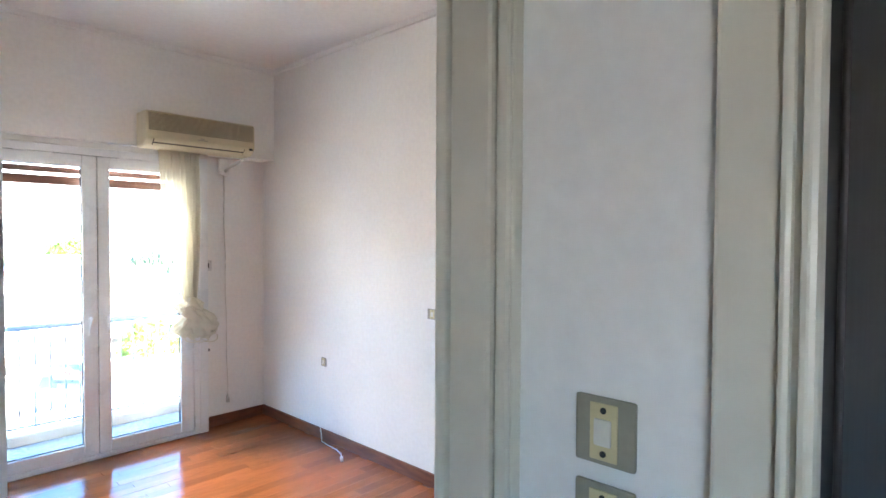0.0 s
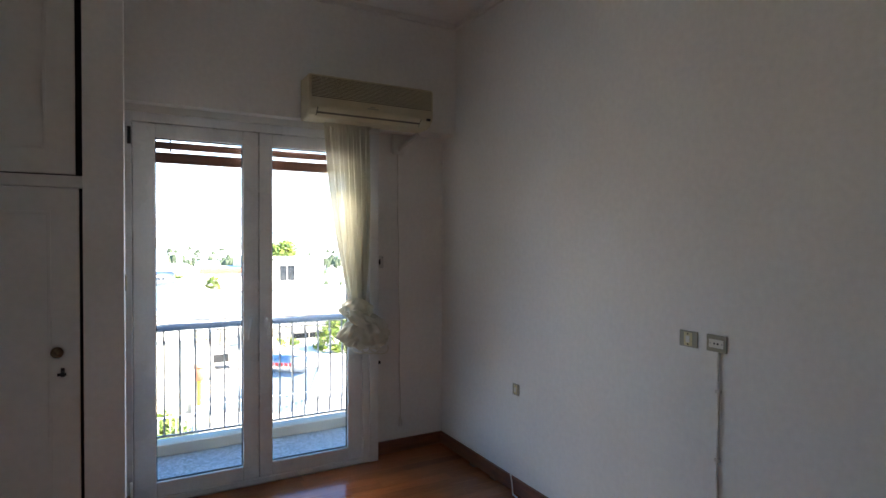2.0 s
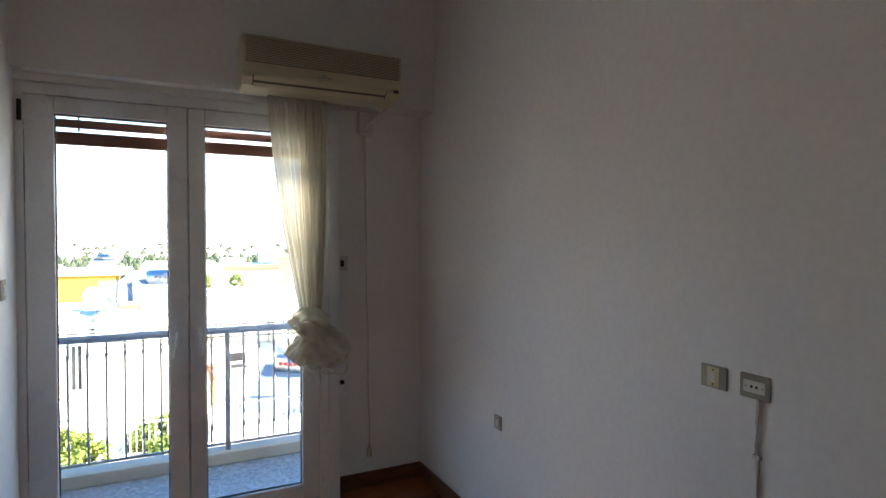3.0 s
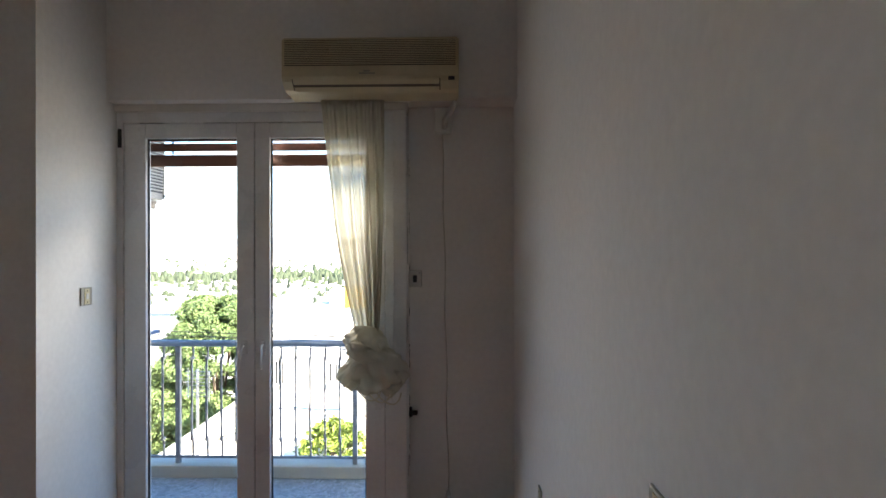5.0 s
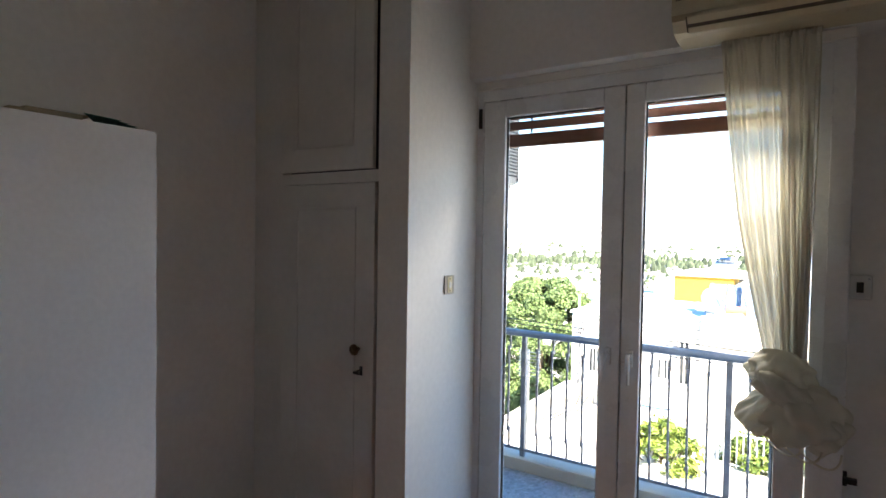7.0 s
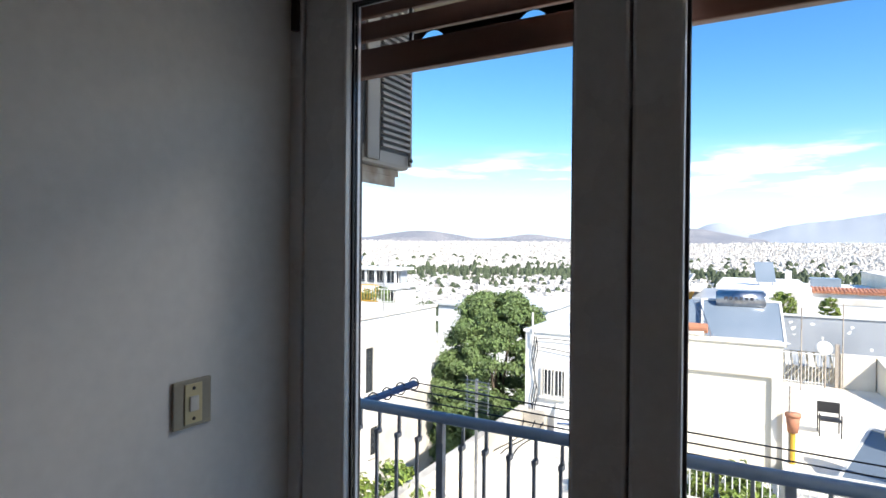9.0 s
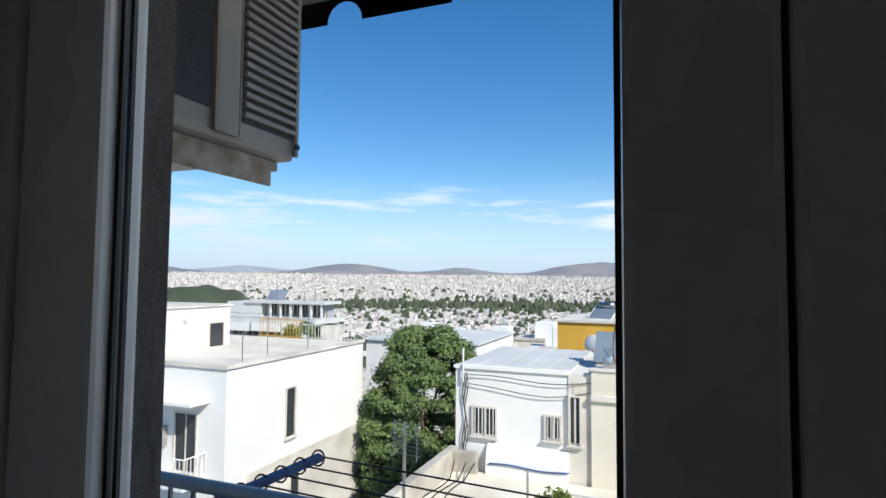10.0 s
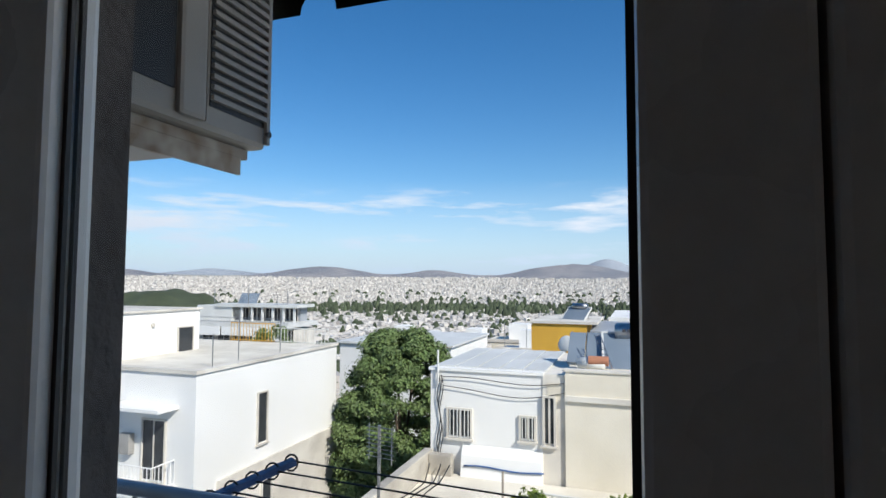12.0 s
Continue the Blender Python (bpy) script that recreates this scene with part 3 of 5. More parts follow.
# ---- switches and sockets ----
def wall_plate(name, label, category, m, w=0.08, h=0.062, style="rocker"):
    """Built facing -y about the origin, then placed by m."""
    t = thing(name, label, category)
    part("plate", boxm(-w / 2, w / 2, -0.012, 0.0, -h / 2, h / 2, 0.003), PLATE, t, "smoky translucent plate")
    iw, ih = (w * 0.46, h * 0.84) if style != "socket" else (w * 0.72, h * 0.5)
    part("insert", boxm(-iw / 2, iw / 2, -0.0165, -0.0125, -ih / 2, ih / 2, 0.001), IVORY if style != "socket" else CORD, t, "ivory insert")
    if style == "rocker":
        part("rocker", boxm(-0.009, 0.009, -0.022, -0.017, -0.013, 0.013, 0.002), CORD, t)
        for z in (-ih * 0.38, ih * 0.38):
            part("screw", rod(bmesh.new(), (0, -0.0166, z), (0, -0.018, z), 0.0032), DARK, t)
    else:
        for x in (-0.007, 0.007):
            part("hole", rod(bmesh.new(), (x, -0.0166, 0), (x, -0.0172, 0), 0.004), DARK, t)
        for x in (-iw * 0.4, iw * 0.4):
            part("screw", rod(bmesh.new(), (x, -0.0166, 0), (x, -0.018, 0), 0.003), STEEL, t)
    t.matrix_world = m @ Matrix.Diagonal((1, 0.5, 1, 1))
    return t


wall_plate("light_switch", "ivory rocker switch in a smoky plate on the closet side wall", "light switch", pose(-1.975, -0.335, 1.237, 0, 0, 90), 0.075, 0.082)
wall_plate("light_switch", "ivory rocker switch in a smoky plate beside the doorway", "light switch", pose(-1.97, -4.185, 1.37, 0, 0, -90), 0.062, 0.066)
wall_plate("light_switch", "second ivory switch below the first beside the doorway", "light switch", pose(-1.97, -4.185, 1.285, 0, 0, -90), 0.062, 0.066)
wall_plate("wall_socket", "small ivory socket low on the white wall", "socket", pose(-0.0, -0.895, 0.588, 0, 0, -90), 0.06, 0.066)
wall_plate("light_switch", "ivory switch in a smoky plate on the white wall", "light switch", pose(0.0, -2.04, 1.066, 0, 0, -90), 0.082, 0.064)
wall_plate("wall_socket", "white two-pin socket in a smoky plate with a cable below", "socket", pose(0.0, -2.163, 1.067, 0, 0, -90), 0.084, 0.064, "socket")
b = thing("shutter_strap_box", "white strap box on the wall beside the balcony door", "strap box")
part("body", boxm(-0.53, -0.465, -0.028, 0.0, 1.258, 1.342, 0.005), SHEET, b)
part("slot", boxm(-0.509, -0.489, -0.0305, -0.0285, 1.282, 1.318), DARK, b, "dark slot")
part("screw", rod(bmesh.new(), (-0.475, -0.0285, 1.33), (-0.475, -0.031, 1.33), 0.004), STEEL, b)
b = thing("strap_hook", "small dark metal strap hook on the wall", "hook")
part("plate", boxm(-0.53, -0.515, -0.012, 0.0, 0.60, 0.65, 0.002), DARK, b)
part("arm", boxm(-0.53, -0.487, -0.034, -0.0125, 0.615, 0.635, 0.003), DARK, b)
c = thing("surface_cable", "white cable run down the wall from the socket", "cable")
pts = [(-0.006, -2.175 + 0.003 * math.sin(k * 1.1), 1.035 - 0.95 * k / 16) for k in range(17)]
part("cable", tube(pts, 0.0045, 6), CORD, c)
for z in (0.88, 0.62, 0.35):
    part("clip", boxm(-0.014, -0.001, -2.185, -2.165, z, z + 0.012, 0.002), CORD, c)
c = thing("floor_cable", "white cable lying on the floor, ending in a plug", "cable")
pts = [(-0.012, -0.86, 0.085), (-0.03, -0.90, 0.05), (-0.06, -0.95, 0.012), (-0.07, -1.05, 0.007), (-0.075, -1.15, 0.007), (-0.10, -1.24, 0.007), (-0.14, -1.30, 0.007)]
part("cable", tube(pts, 0.004, 6), CORD, c)
part("plug", tube([(-0.14, -1.30, 0.011), (-0.155, -1.32, 0.011), (-0.17, -1.345, 0.011)], 0.011, 8), CORD, c)

# hairline cracks in the filler along the door frame
crng = random.Random(17)
for k in range(7):
    z0 = 0.35 + 0.24 * k + crng.uniform(-0.05, 0.05)
    pts = [(-0.5305 + crng.uniform(-0.002, 0.002), -0.0012, z0 + 0.012 * i) for i in range(crng.randrange(6, 14))]
    tagged(part("filler_crack", tube(pts, 0.0022, 5), DARK), "dark hairline crack in the filler beside the door", "crack", "cracks beside the balcony door")


# ---- balcony railing ----
def railing():
    r = thing("balcony_railing", "blue-grey painted iron balcony railing with offset bars", "railing")
    y = 1.10
    part("handrail", rod(bmesh.new(), (-4.1, y, 0.785), (1.9, y, 0.785), 0.024, seg=14), RAILP, r, "thick blue-grey handrail", True)
    part("bottom_rail", boxm(-4.1, 1.9, y - 0.008, y + 0.008, -0.028, -0.012), BARP, r)
    bar = None
    x = -4.05
    k = 0
    while x < 1.9:
        if k % 12 == 5:
            part("post", boxm(x - 0.016, x + 0.016, y - 0.016, y + 0.016, -0.065, 0.785, 0.003), BARP, r)
        elif bar is None:
            bm = boxm(-0.006, 0.006, -0.006, 0.006, -0.012, 0.12)
            box(bm, -0.006, 0.006, -0.026, -0.014, 0.10, 0.69)
            box(bm, -0.006, 0.006, -0.006, 0.006, 0.67, 0.785)
            for z in (0.10, 0.67):
                box(bm, -0.009, 0.009, -0.028, 0.008, z, z + 0.02)
            bar = part("bar", bm, BARP, r)
            bar.location = (x, y, 0)
        else:
            o = new("bar", bar.data)
            o.parent = r
            o.location = (x, y, 0)
        x += 0.105
        k += 1
    return r


railing()


# ---- outdoor unit, awning, cable arm ----
def outdoor_unit():
    u = thing("outdoor_unit", "grey outdoor air conditioner unit with a louvred side on brackets", "outdoor unit")
    x0, x1, y0, y1, z0, z1 = -2.80, -2.05, 0.13, 0.495, 1.742, 2.30
    part("casing", boxm(x0, x1 - 0.004, y0, y1, z0, z1, 0.012), UNITP, u)
    # no real opening: shade of recess and louvre gaps is near-black sheeting
    part("recess", boxm(x1 - 0.0038, x1 - 0.001, 0.145, 0.262, 1.79, 2.27), DARK, u, "flat dark sheet standing in for the shaded side recess")
    part("corner_post", boxm(x1 - 0.003, x1 + 0.006, 0.266, 0.325, z0 + 0.01, z1 - 0.01, 0.008), UNITP, u)
    part("louvre_gap_shade", boxm(x1 - 0.0038, x1 - 0.002, 0.34, 0.485, 1.785, 2.28), DARK, u, "dark sheet giving the shade between the louvres")
    for k in range(26):
        z = 1.795 + k * 0.0185
        part("louvre", boxm(x1 - 0.002, x1 + 0.006, 0.340, 0.484, z, z + 0.009, 0.001), UNITP, u)
    part("edge_post", boxm(x1 - 0.003, x1 + 0.006, 0.484, 0.4945, z0 + 0.01, z1 - 0.01, 0.002), UNITP, u)
    part("screw", rod(bmesh.new(), (x1 + 0.002, 0.489, 1.772), (x1 + 0.009, 0.489, 1.772), 0.006), DARK, u)
    for bx in (-2.10, -2.72):
        bm = boxm(bx - 0.02, bx + 0.02, 0.05, 0.475, 1.722, 1.741, 0.002)
        box(bm, bx + 0.014, bx + 0.02, 0.05, 0.455, 1.690, 1.722)
        part("bracket", bm, RUST, u, "rusty steel angle bracket")
    return u


outdoor_unit()


def awning():
    a = thing("awning", "beige fabric awning with a scalloped valance over the balcony", "awning")
    x0, x1, yv = -3.72, 1.8, 1.20
    bm = extrude_x([(0.05, 2.90), (0.05, 2.915), (yv, 2.525), (yv, 2.51)], x0, x1)
    part("canopy", bm, AWN, a)
    part("front_bar", rod(bmesh.new(), (x0, yv, 2.51), (x1, yv, 2.51), 0.02), UNITP, a, "", True)
    bm = bmesh.new()
    step, x = 0.47, x0
    outline = []
    while x < x1 - 0.01:
        outline += [(x, 2.40), (x + 0.33, 2.40)]
        for i in range(1, 8):
            ang = math.pi * i / 8
            outline.append((x + 0.40 - 0.07 * math.cos(ang), 2.40 + 0.075 * math.sin(ang)))
        x += step
    bot = [bm.verts.new((px, yv, pz)) for px, pz in outline]
    top = [bm.verts.new((px, yv, 2.51)) for px, pz in outline]
    for i in range(len(bot) - 1):
        bm.faces.new((bot[i], bot[i + 1], top[i + 1], top[i]))
    bmesh.ops.solidify(bm, geom=bm.faces[:], thickness=0.003)
    part("valance", bm, AWN, a, "scalloped beige valance")
    return a


awning()
arm = thing("line_support", "blue steel arm reaching out with black wires tied round it", "line arm")
A0, A1 = Vector((-2.80, 1.08, 0.735)), Vector((-2.585, 1.42, 0.825))
bm = boxm(-0.02, 0.02, -0.012, 0.012, 0, (A1 - A0).length, 0.002)
bmesh.ops.transform(bm, matrix=Matrix.Translation(A0) @ (A1 - A0).to_track_quat("Z", "Y").to_matrix().to_4x4(), verts=bm.verts)
part("bar", bm, BLUEP, arm)
for k in range(5):
    p = A0.lerp(A1, 0.25 + 0.18 * k)
    pts = [p + Vector((0.022 * math.cos(q), 0.02 * math.cos(q) * 0.5, 0.03 * math.sin(q))) for q in [i * math.tau / 10 for i in range(11)]]
    part("wire_loop", tube(pts, 0.004, 6), DARK, arm)
for k in range(4):
    p = A0.lerp(A1, 0.4 + 0.2 * k)
    pts = [p + Vector((6.0 * i / 20, 0.05 * i / 20, -0.05 * math.sin(math.pi * i / 20) - 0.05 * i / 20)) for i in range(21)]
    tagged(part("clothes_line", tube(pts, 0.0035, 5), DARK), "thin black wire clothes line outside the railing", "wire", "wires of the clothes line")


# ---- neighbouring buildings ----
def window_part(parent, x, y, z, w, h, axis="y", bars=0, sgn=-1):
    """A window in a wall facing -y (axis y) or +x (axis x); x, y, z is its lower corner."""
    def b(a0, a1, d0, d1, z0, z1):
        return boxm(x + a0, x + a1, y + d0 * sgn * -1, y + d1 * sgn * -1, z + z0, z + z1) if axis == "y" else boxm(x - d1, x - d0, y + a0, y + a1, z + z0, z + z1)
    if axis == "y":
        g = boxm(x, x + w, y - 0.02, y + 0.05, z, z + h)
        f = boxm(x - 0.06, x, y - 0.07, y + 0.05, z - 0.06, z + h + 0.06)
        box(f, x + w, x + w + 0.06, y - 0.07, y + 0.05, z - 0.06, z + h + 0.06)
        box(f, x, x + w, y - 0.07, y + 0.05, z + h, z + h + 0.06)
        box(f, x - 0.1, x + w + 0.1, y - 0.12, y + 0.05, z - 0.11, z - 0.06)
        box(f, x + w / 2 - 0.025, x + w / 2 + 0.025, y - 0.04, y + 0.03, z, z + h)
    else:
        g = boxm(x - 0.05, x + 0.02, y, y + w, z, z + h)
        f = boxm(x - 0.05, x + 0.07, y - 0.06, y, z - 0.06, z + h + 0.06)
        box(f, x - 0.05, x + 0.07, y + w, y + w + 0.06, z - 0.06, z + h + 0.06)
        box(f, x - 0.05, x + 0.07, y, y + w, z + h, z + h + 0.06)
        box(f, x - 0.05, x + 0.12, y - 0.1, y + w + 0.1, z - 0.11, z - 0.06)
    win = part("window", g, DGLASS, parent)
    part("window_frame", f, STAIN, win)
    if bars:
        bm = bmesh.new()
        for k in range(bars):
            t = (k + 0.5) / bars * w
            if axis == "y":
                rod(bm, (x + t, y - 0.09, z - 0.03), (x + t, y - 0.09, z + h + 0.03), 0.014, seg=6)
            else:
                rod(bm, (x + 0.09, y + t, z - 0.03), (x + 0.09, y + t, z + h + 0.03), 0.014, seg=6)
        part("window_bars", bm, SHEET, win, "pale iron window bars")
    return win


def fence(parent, a, b, h, n, mat):
    a, b = Vector(a), Vector(b)
    up = Vector((0, 0, h))
    part("rail", rod(rod(bmesh.new(), a + up, b + up, 0.025, seg=6), a + Vector((0, 0, 0.08)), b + Vector((0, 0, 0.08)), 0.02, seg=6), mat, parent)
    for k in range(n + 1):
        p = a.lerp(b, k / n)
        part("bar", rod(bmesh.new(), p, p + up, 0.014, seg=5), mat, parent)


def white_house():
    h = thing("house", "large plain white house with flat roof terrace and small balcony", "house")
    part("wall", boxm(-29, -17.5, 14.3, 23.7, -16, -1.75), EXTW, h)
    part("parapet", boxm(-29.05, -17.42, 14.22, 14.5, -1.75, -1.62), STAIN, h, "grey roof edge")
    part("parapet", boxm(-17.7, -17.42, 14.5, 23.75, -1.75, -1.62), STAIN, h, "grey roof edge")
    part("roof_floor", boxm(-28.9, -17.7, 14.5, 23.6, -1.75, -1.72), CREAMC, h, "cream weathered roof terrace")
    part("lower_wall", boxm(-17.5, -17.38, 15.4, 23.7, -16, -5.6), STAIN, h, "stained lower wall")
    part("penthouse", boxm(-29, -22.6, 14.9, 20.0, -1.72, 0.10), EXTW, h)
    part("penthouse_roof", boxm(-29.2, -22.5, 14.8, 20.1, 0.10, 0.18), STAIN, h)
    part("vent_cap", rod(bmesh.new(), (-22.6, 17.3, -0.45), (-22.5, 17.3, -0.45), 0.09, seg=10), STAIN, h)
    window_part(h, -22.6, 18.72, -1.72, 0.85, 1.05, "x")
    window_part(h, -17.5, 17.6, -4.9, 0.55, 1.9, "x")
    window_part(h, -17.38, 17.8, -7.6, 0.55, 1.2, "x")
    window_part(h, -19.7, 14.3, -5.4, 0.95, 2.0, "y")
    part("canopy", boxm(-20.6, -18.2, 13.4, 14.3, -2.95, -2.82, 0.02), EXTW, h)
    part("balcony", boxm(-20.7, -18.2, 13.2, 14.3, -5.65, -5.48, 0.02), EXTW, h)
    fence(h, (-20.6, 13.28, -5.48), (-18.28, 13.28, -5.48), 0.85, 14, EXTW)
    fence(h, (-18.28, 13.28, -5.48), (-18.28, 14.25, -5.48), 0.85, 6, EXTW)
    part("meter_box", boxm(-20.55, -20.1, 14.05, 14.3, -4.6, -3.9, 0.02), UNITP, h)
    part("downpipe", rod(bmesh.new(), (-20.9, 14.2, -12), (-20.9, 14.2, -1.7), 0.05), EXTW, h)
    for p in ((-17.9, 15.5), (-18.3, 17.4), (-18.2, 20.0)):
        part("roof_pole", rod(bmesh.new(), (p[0], p[1], -1.7), (p[0], p[1], 0.25 if p[1] > 16 else -0.5), 0.02, seg=6), STEEL, h)
    fence(h, (-23.6, 23.4, -1.72), (-20.9, 23.4, -1.72), 0.95, 14, YELLOW)
    fence(h, (-20.9, 23.4, -1.72), (-17.8, 23.4, -1.72), 0.75, 16, SHEET)
    h.location = (2.1, 0.7, 0.1)
    return h


white_house()


def patched_house():
    h = thing("house", "low white house with barred windows and pale sheet roof", "house")
    part("wall", boxm(-8.70, -5.48, 15.0, 19.8, -16, -1.03), EXTW, h)
    part("wall", boxm(-5.48, -4.87, 14.97, 19.8, -16, -0.98), STAIN, h, "stained cream wall")
    part("wall", boxm(-4.87, -2.08, 14.88, 19.8, -16, -0.86), BEIGE, h, "weathered beige wall")
    bm = boxm(-4.87, -2.2, 14.80, 14.88, -1.63, -1.49)
    # upright strip is a shadow below the ledge end, given as coloured shape
    box(bm, -2.32, -2.2, 14.80, 14.88, -3.85, -1.63)
    part("ledge_and_shadow", bm, STAIN, h)
    part("coping", boxm(-8.75, -5.45, 14.94, 15.2, -1.03, -0.95), EXTW, h)
    part("coping", boxm(-4.9, -2.04, 14.84, 15.1, -0.86, -0.80), STAIN, h)
    bm = bmesh.new()
    for k in range(10):
        box(bm, -8.66 + k * 0.325, -8.66 + k * 0.325 + 0.30, 15.2, 19.8, -0.97, -0.93 + 0.012 * (k % 2))
    part("roof_sheet", bm, SHEET, h, "pale ribbed roof sheets")
    window_part(h, -8.14, 15.0, -2.83, 0.64, 0.72, "y", 6)
    window_part(h, -6.07, 15.0, -2.74, 0.36, 0.56, "y", 4)
    window_part(h, -5.42, 14.97, -2.8, 0.24, 1.2, "y")
    part("patch", boxm(-5.35, -5.0, 14.955, 14.969, -1.75, -1.2), BEIGE, h)
    for k in range(3):
        pts = [(-8.35 - 0.04 * k + 0.05 * math.sin(i * 0.8 + k), 14.93, -1.15 - i * 0.17) for i in range(16)]
        part("wall_cable", tube(pts, 0.016, 5), DARK, h)
    for z, sag in ((-1.2, 0.06), (-1.45, 0.18)):
        pts = [(-8.3 + 3.4 * i / 16, 14.92, z - sag * math.sin(math.pi * i / 16) + 0.05 * math.sin(i * 0.4)) for i in range(17)]
        part("wall_cable", tube(pts, 0.012, 5), DARK, h)
    pts = [(-7.62 + 2.2 * i / 10, 14.73, -3.56 + 0.03 * math.sin(i * 0.7)) for i in range(11)]
    part("wall_pipe", tube(pts, 0.025, 5), BLUEP, h)
    part("vent_pipe", rod(bmesh.new(), (-8.45, 14.9, -1.4), (-8.45, 14.9, -0.45), 0.03, seg=6), SHEET, h)
    bm = extrude_x([(14.99, -5), (14.99, -3.05), (14.93, -3.08), (14.8, -3.3), (14.76, -3.6), (14.55, -5)], -7.72, -5.48)
    part("plinth", bm, EXTW, h)
    h.location = (1.7, 0, 0)
    return h


patched_house()
t = thing("roof_terrace", "weathered concrete roof terrace with a low parapet", "terrace")
t.location = (1.5, 0, 0)
part("slab", boxm(-8.5, -1.9, 5.5, 14.87, -16, -3.86), CREAMC, t)
part("parapet", boxm(-8.67, -8.42, 5.5, 14.99, -4.5, -3.25, 0.03), CONC, t)
part("parapet", boxm(-8.42, -7.75, 14.6, 14.86, -4.5, -3.3, 0.03), CONC, t)
part("terrace_pole", rod(bmesh.new(), (-5.75, 12.2, -3.86), (-5.75, 12.2, -2.75), 0.03, seg=6), RUST, t)
for k in range(3):
    pts = [(-8.35 + 0.25 * k + 0.10 * math.sin(i * 0.6 + k), 14.5 - 0.3 * i, -3.82 + 0.3 * max(0, 1 - i / 2)) for i in range(8)]
    part("loose_cable", tube(pts, 0.018, 5), DARK, t)
t = thing("roof_terrace", "pale concrete roof terrace with sloping side walls", "terrace")
part("slab", boxm(-0.39, 9.0, 12.3, 24.4, -16, -3.6), CREAMC, t)
bm = bmesh.new()
ends = []
for px, py, pz in ((2.9, 24.3, -2.35), (3.5, 19.4, -3.45)):
    ends.append([bm.verts.new(p) for p in ((px, py, -3.7), (px + 0.28, py, -3.7), (px + 0.28, py, pz), (px, py, pz))])
bm.faces.new(ends[0])
bm.faces.new(ends[1][::-1])
for i in range(4):
    bm.faces.new((ends[0][i], ends[1][i], ends[1][(i + 1) % 4], ends[0][(i + 1) % 4]))
bmesh.ops.recalc_face_normals(bm, faces=bm.faces)
part("sloped_wall", bm, CREAMC, t)
part("back_wall", boxm(1.85, 2.89, 24.05, 24.3, -3.6, -2.35, 0.02), CREAMC, t)
fence(t, (0.0, 24.2, -3.6), (1.75, 24.2, -3.6), 1.15, 16, SHEET)
part("gate_post", boxm(1.68, 1.82, 24.0, 24.14, -3.6, -2.0), RUST, t)
fence(t, (-0.3, 12.4, -3.6), (8.9, 12.4, -3.6), 0.62, 66, SHEET)
wv = thing("garden_railing", "low white railing along a planted roof edge", "railing")
fence(wv, (-3.4, 12.0, -3.86), (-0.45, 12.0, -3.86), 0.8, 22, SHEET)


def solar_heater(x, y, z, rz, label, ink, big=1.0):
    s = thing("solar_heater", label, "solar heater", "solar water heaters")
    bm = rod(bmesh.new(), (-0.62, 0.55, 1.0), (0.62, 0.55, 1.0), 0.25, seg=24)
    bmesh.ops.bevel(bm, geom=[e for e in bm.edges if len(e.link_faces) == 2 and e.calc_face_angle(0) > 1], offset=0.04, segments=3, affect="EDGES")
    part("tank", bm, STEEL, s, "brushed steel tank", True)
    col = boxm(-0.95, 0.95, -0.04, 0.04, -0.75, 0.75, 0.01)
    bmesh.ops.transform(col, matrix=pose(0, 0.0, 0.45, -52, 0, 0), verts=col.verts)
    part("collector", col, PANEL, s, "dark glazed collector panel")
    fr = bmesh.new()
    box(fr, -1.0, -0.94, -0.06, 0.06, -0.8, 0.8)
    box(fr, 0.94, 1.0, -0.06, 0.06, -0.8, 0.8)
    box(fr, -0.94, 0.94, -0.06, 0.06, 0.74, 0.8)
    box(fr, -0.94, 0.94, -0.06, 0.06, -0.8, -0.74)
    bmesh.ops.transform(fr, matrix=pose(0, 0.0, 0.45, -52, 0, 0), verts=fr.verts)
    part("collector_frame", fr, SHEET, s)
    for lx in (-0.7, 0.7):
        part("leg", rod(bmesh.new(), (lx, 0.6, 0.0), (lx, 0.55, 0.78), 0.025, seg=6), STEEL, s)
        part("leg", rod(bmesh.new(), (lx, -0.55, 0.0), (lx, -0.5, 0.1), 0.025, seg=6), STEEL, s)
    for k in range(6):
        part("lettering", boxm(-0.42 + k * 0.13, -0.34 + k * 0.13, 0.285, 0.302, 1.0, 1.09), ink, s, "dark lettering bars")
    s.matrix_world = pose(x, y, z, 0, 0, rz) @ Matrix.Scale(big, 4)
    return s


solar_heater(-1.3, 16.35, -0.93, 4, "steel solar water heater with a dark collector on a house roof", INK)
solar_heater(1.8, 13.4, -3.6, -36, "steel solar water heater with red lettering on the terrace", REDINK, 1.15)
solar_heater(-3.95, 26.2, -0.22, -25, "white solar water heater on the ochre stair house", INK, 0.6)

p = thing("solar_collector", "dark glazed solar collector leaning on a low house roof", "solar panel")
for cx in (-3.02, -2.50):
    bm = boxm(-0.24, 0.24, -0.04, 0.04, -0.62, 0.62, 0.01)
    bmesh.ops.transform(bm, matrix=pose(cx, 16.6, -0.42, -52, 0, 0), verts=bm.verts)
    part("collector", bm, PANEL, p)
bm = bmesh.new()
for lx in (-3.2, -2.75, -2.3):
    rod(bm, (lx, 17.1, -0.97), (lx, 17.1, 0.0), 0.025, seg=6)
    rod(bm, (lx, 16.1, -0.9), (lx, 17.1, 0.0), 0.02, seg=6)
part("support", bm, STEEL, p)
p = thing("rusty_drum", "pale metal drum with a rusty end lying on the roof", "drum")
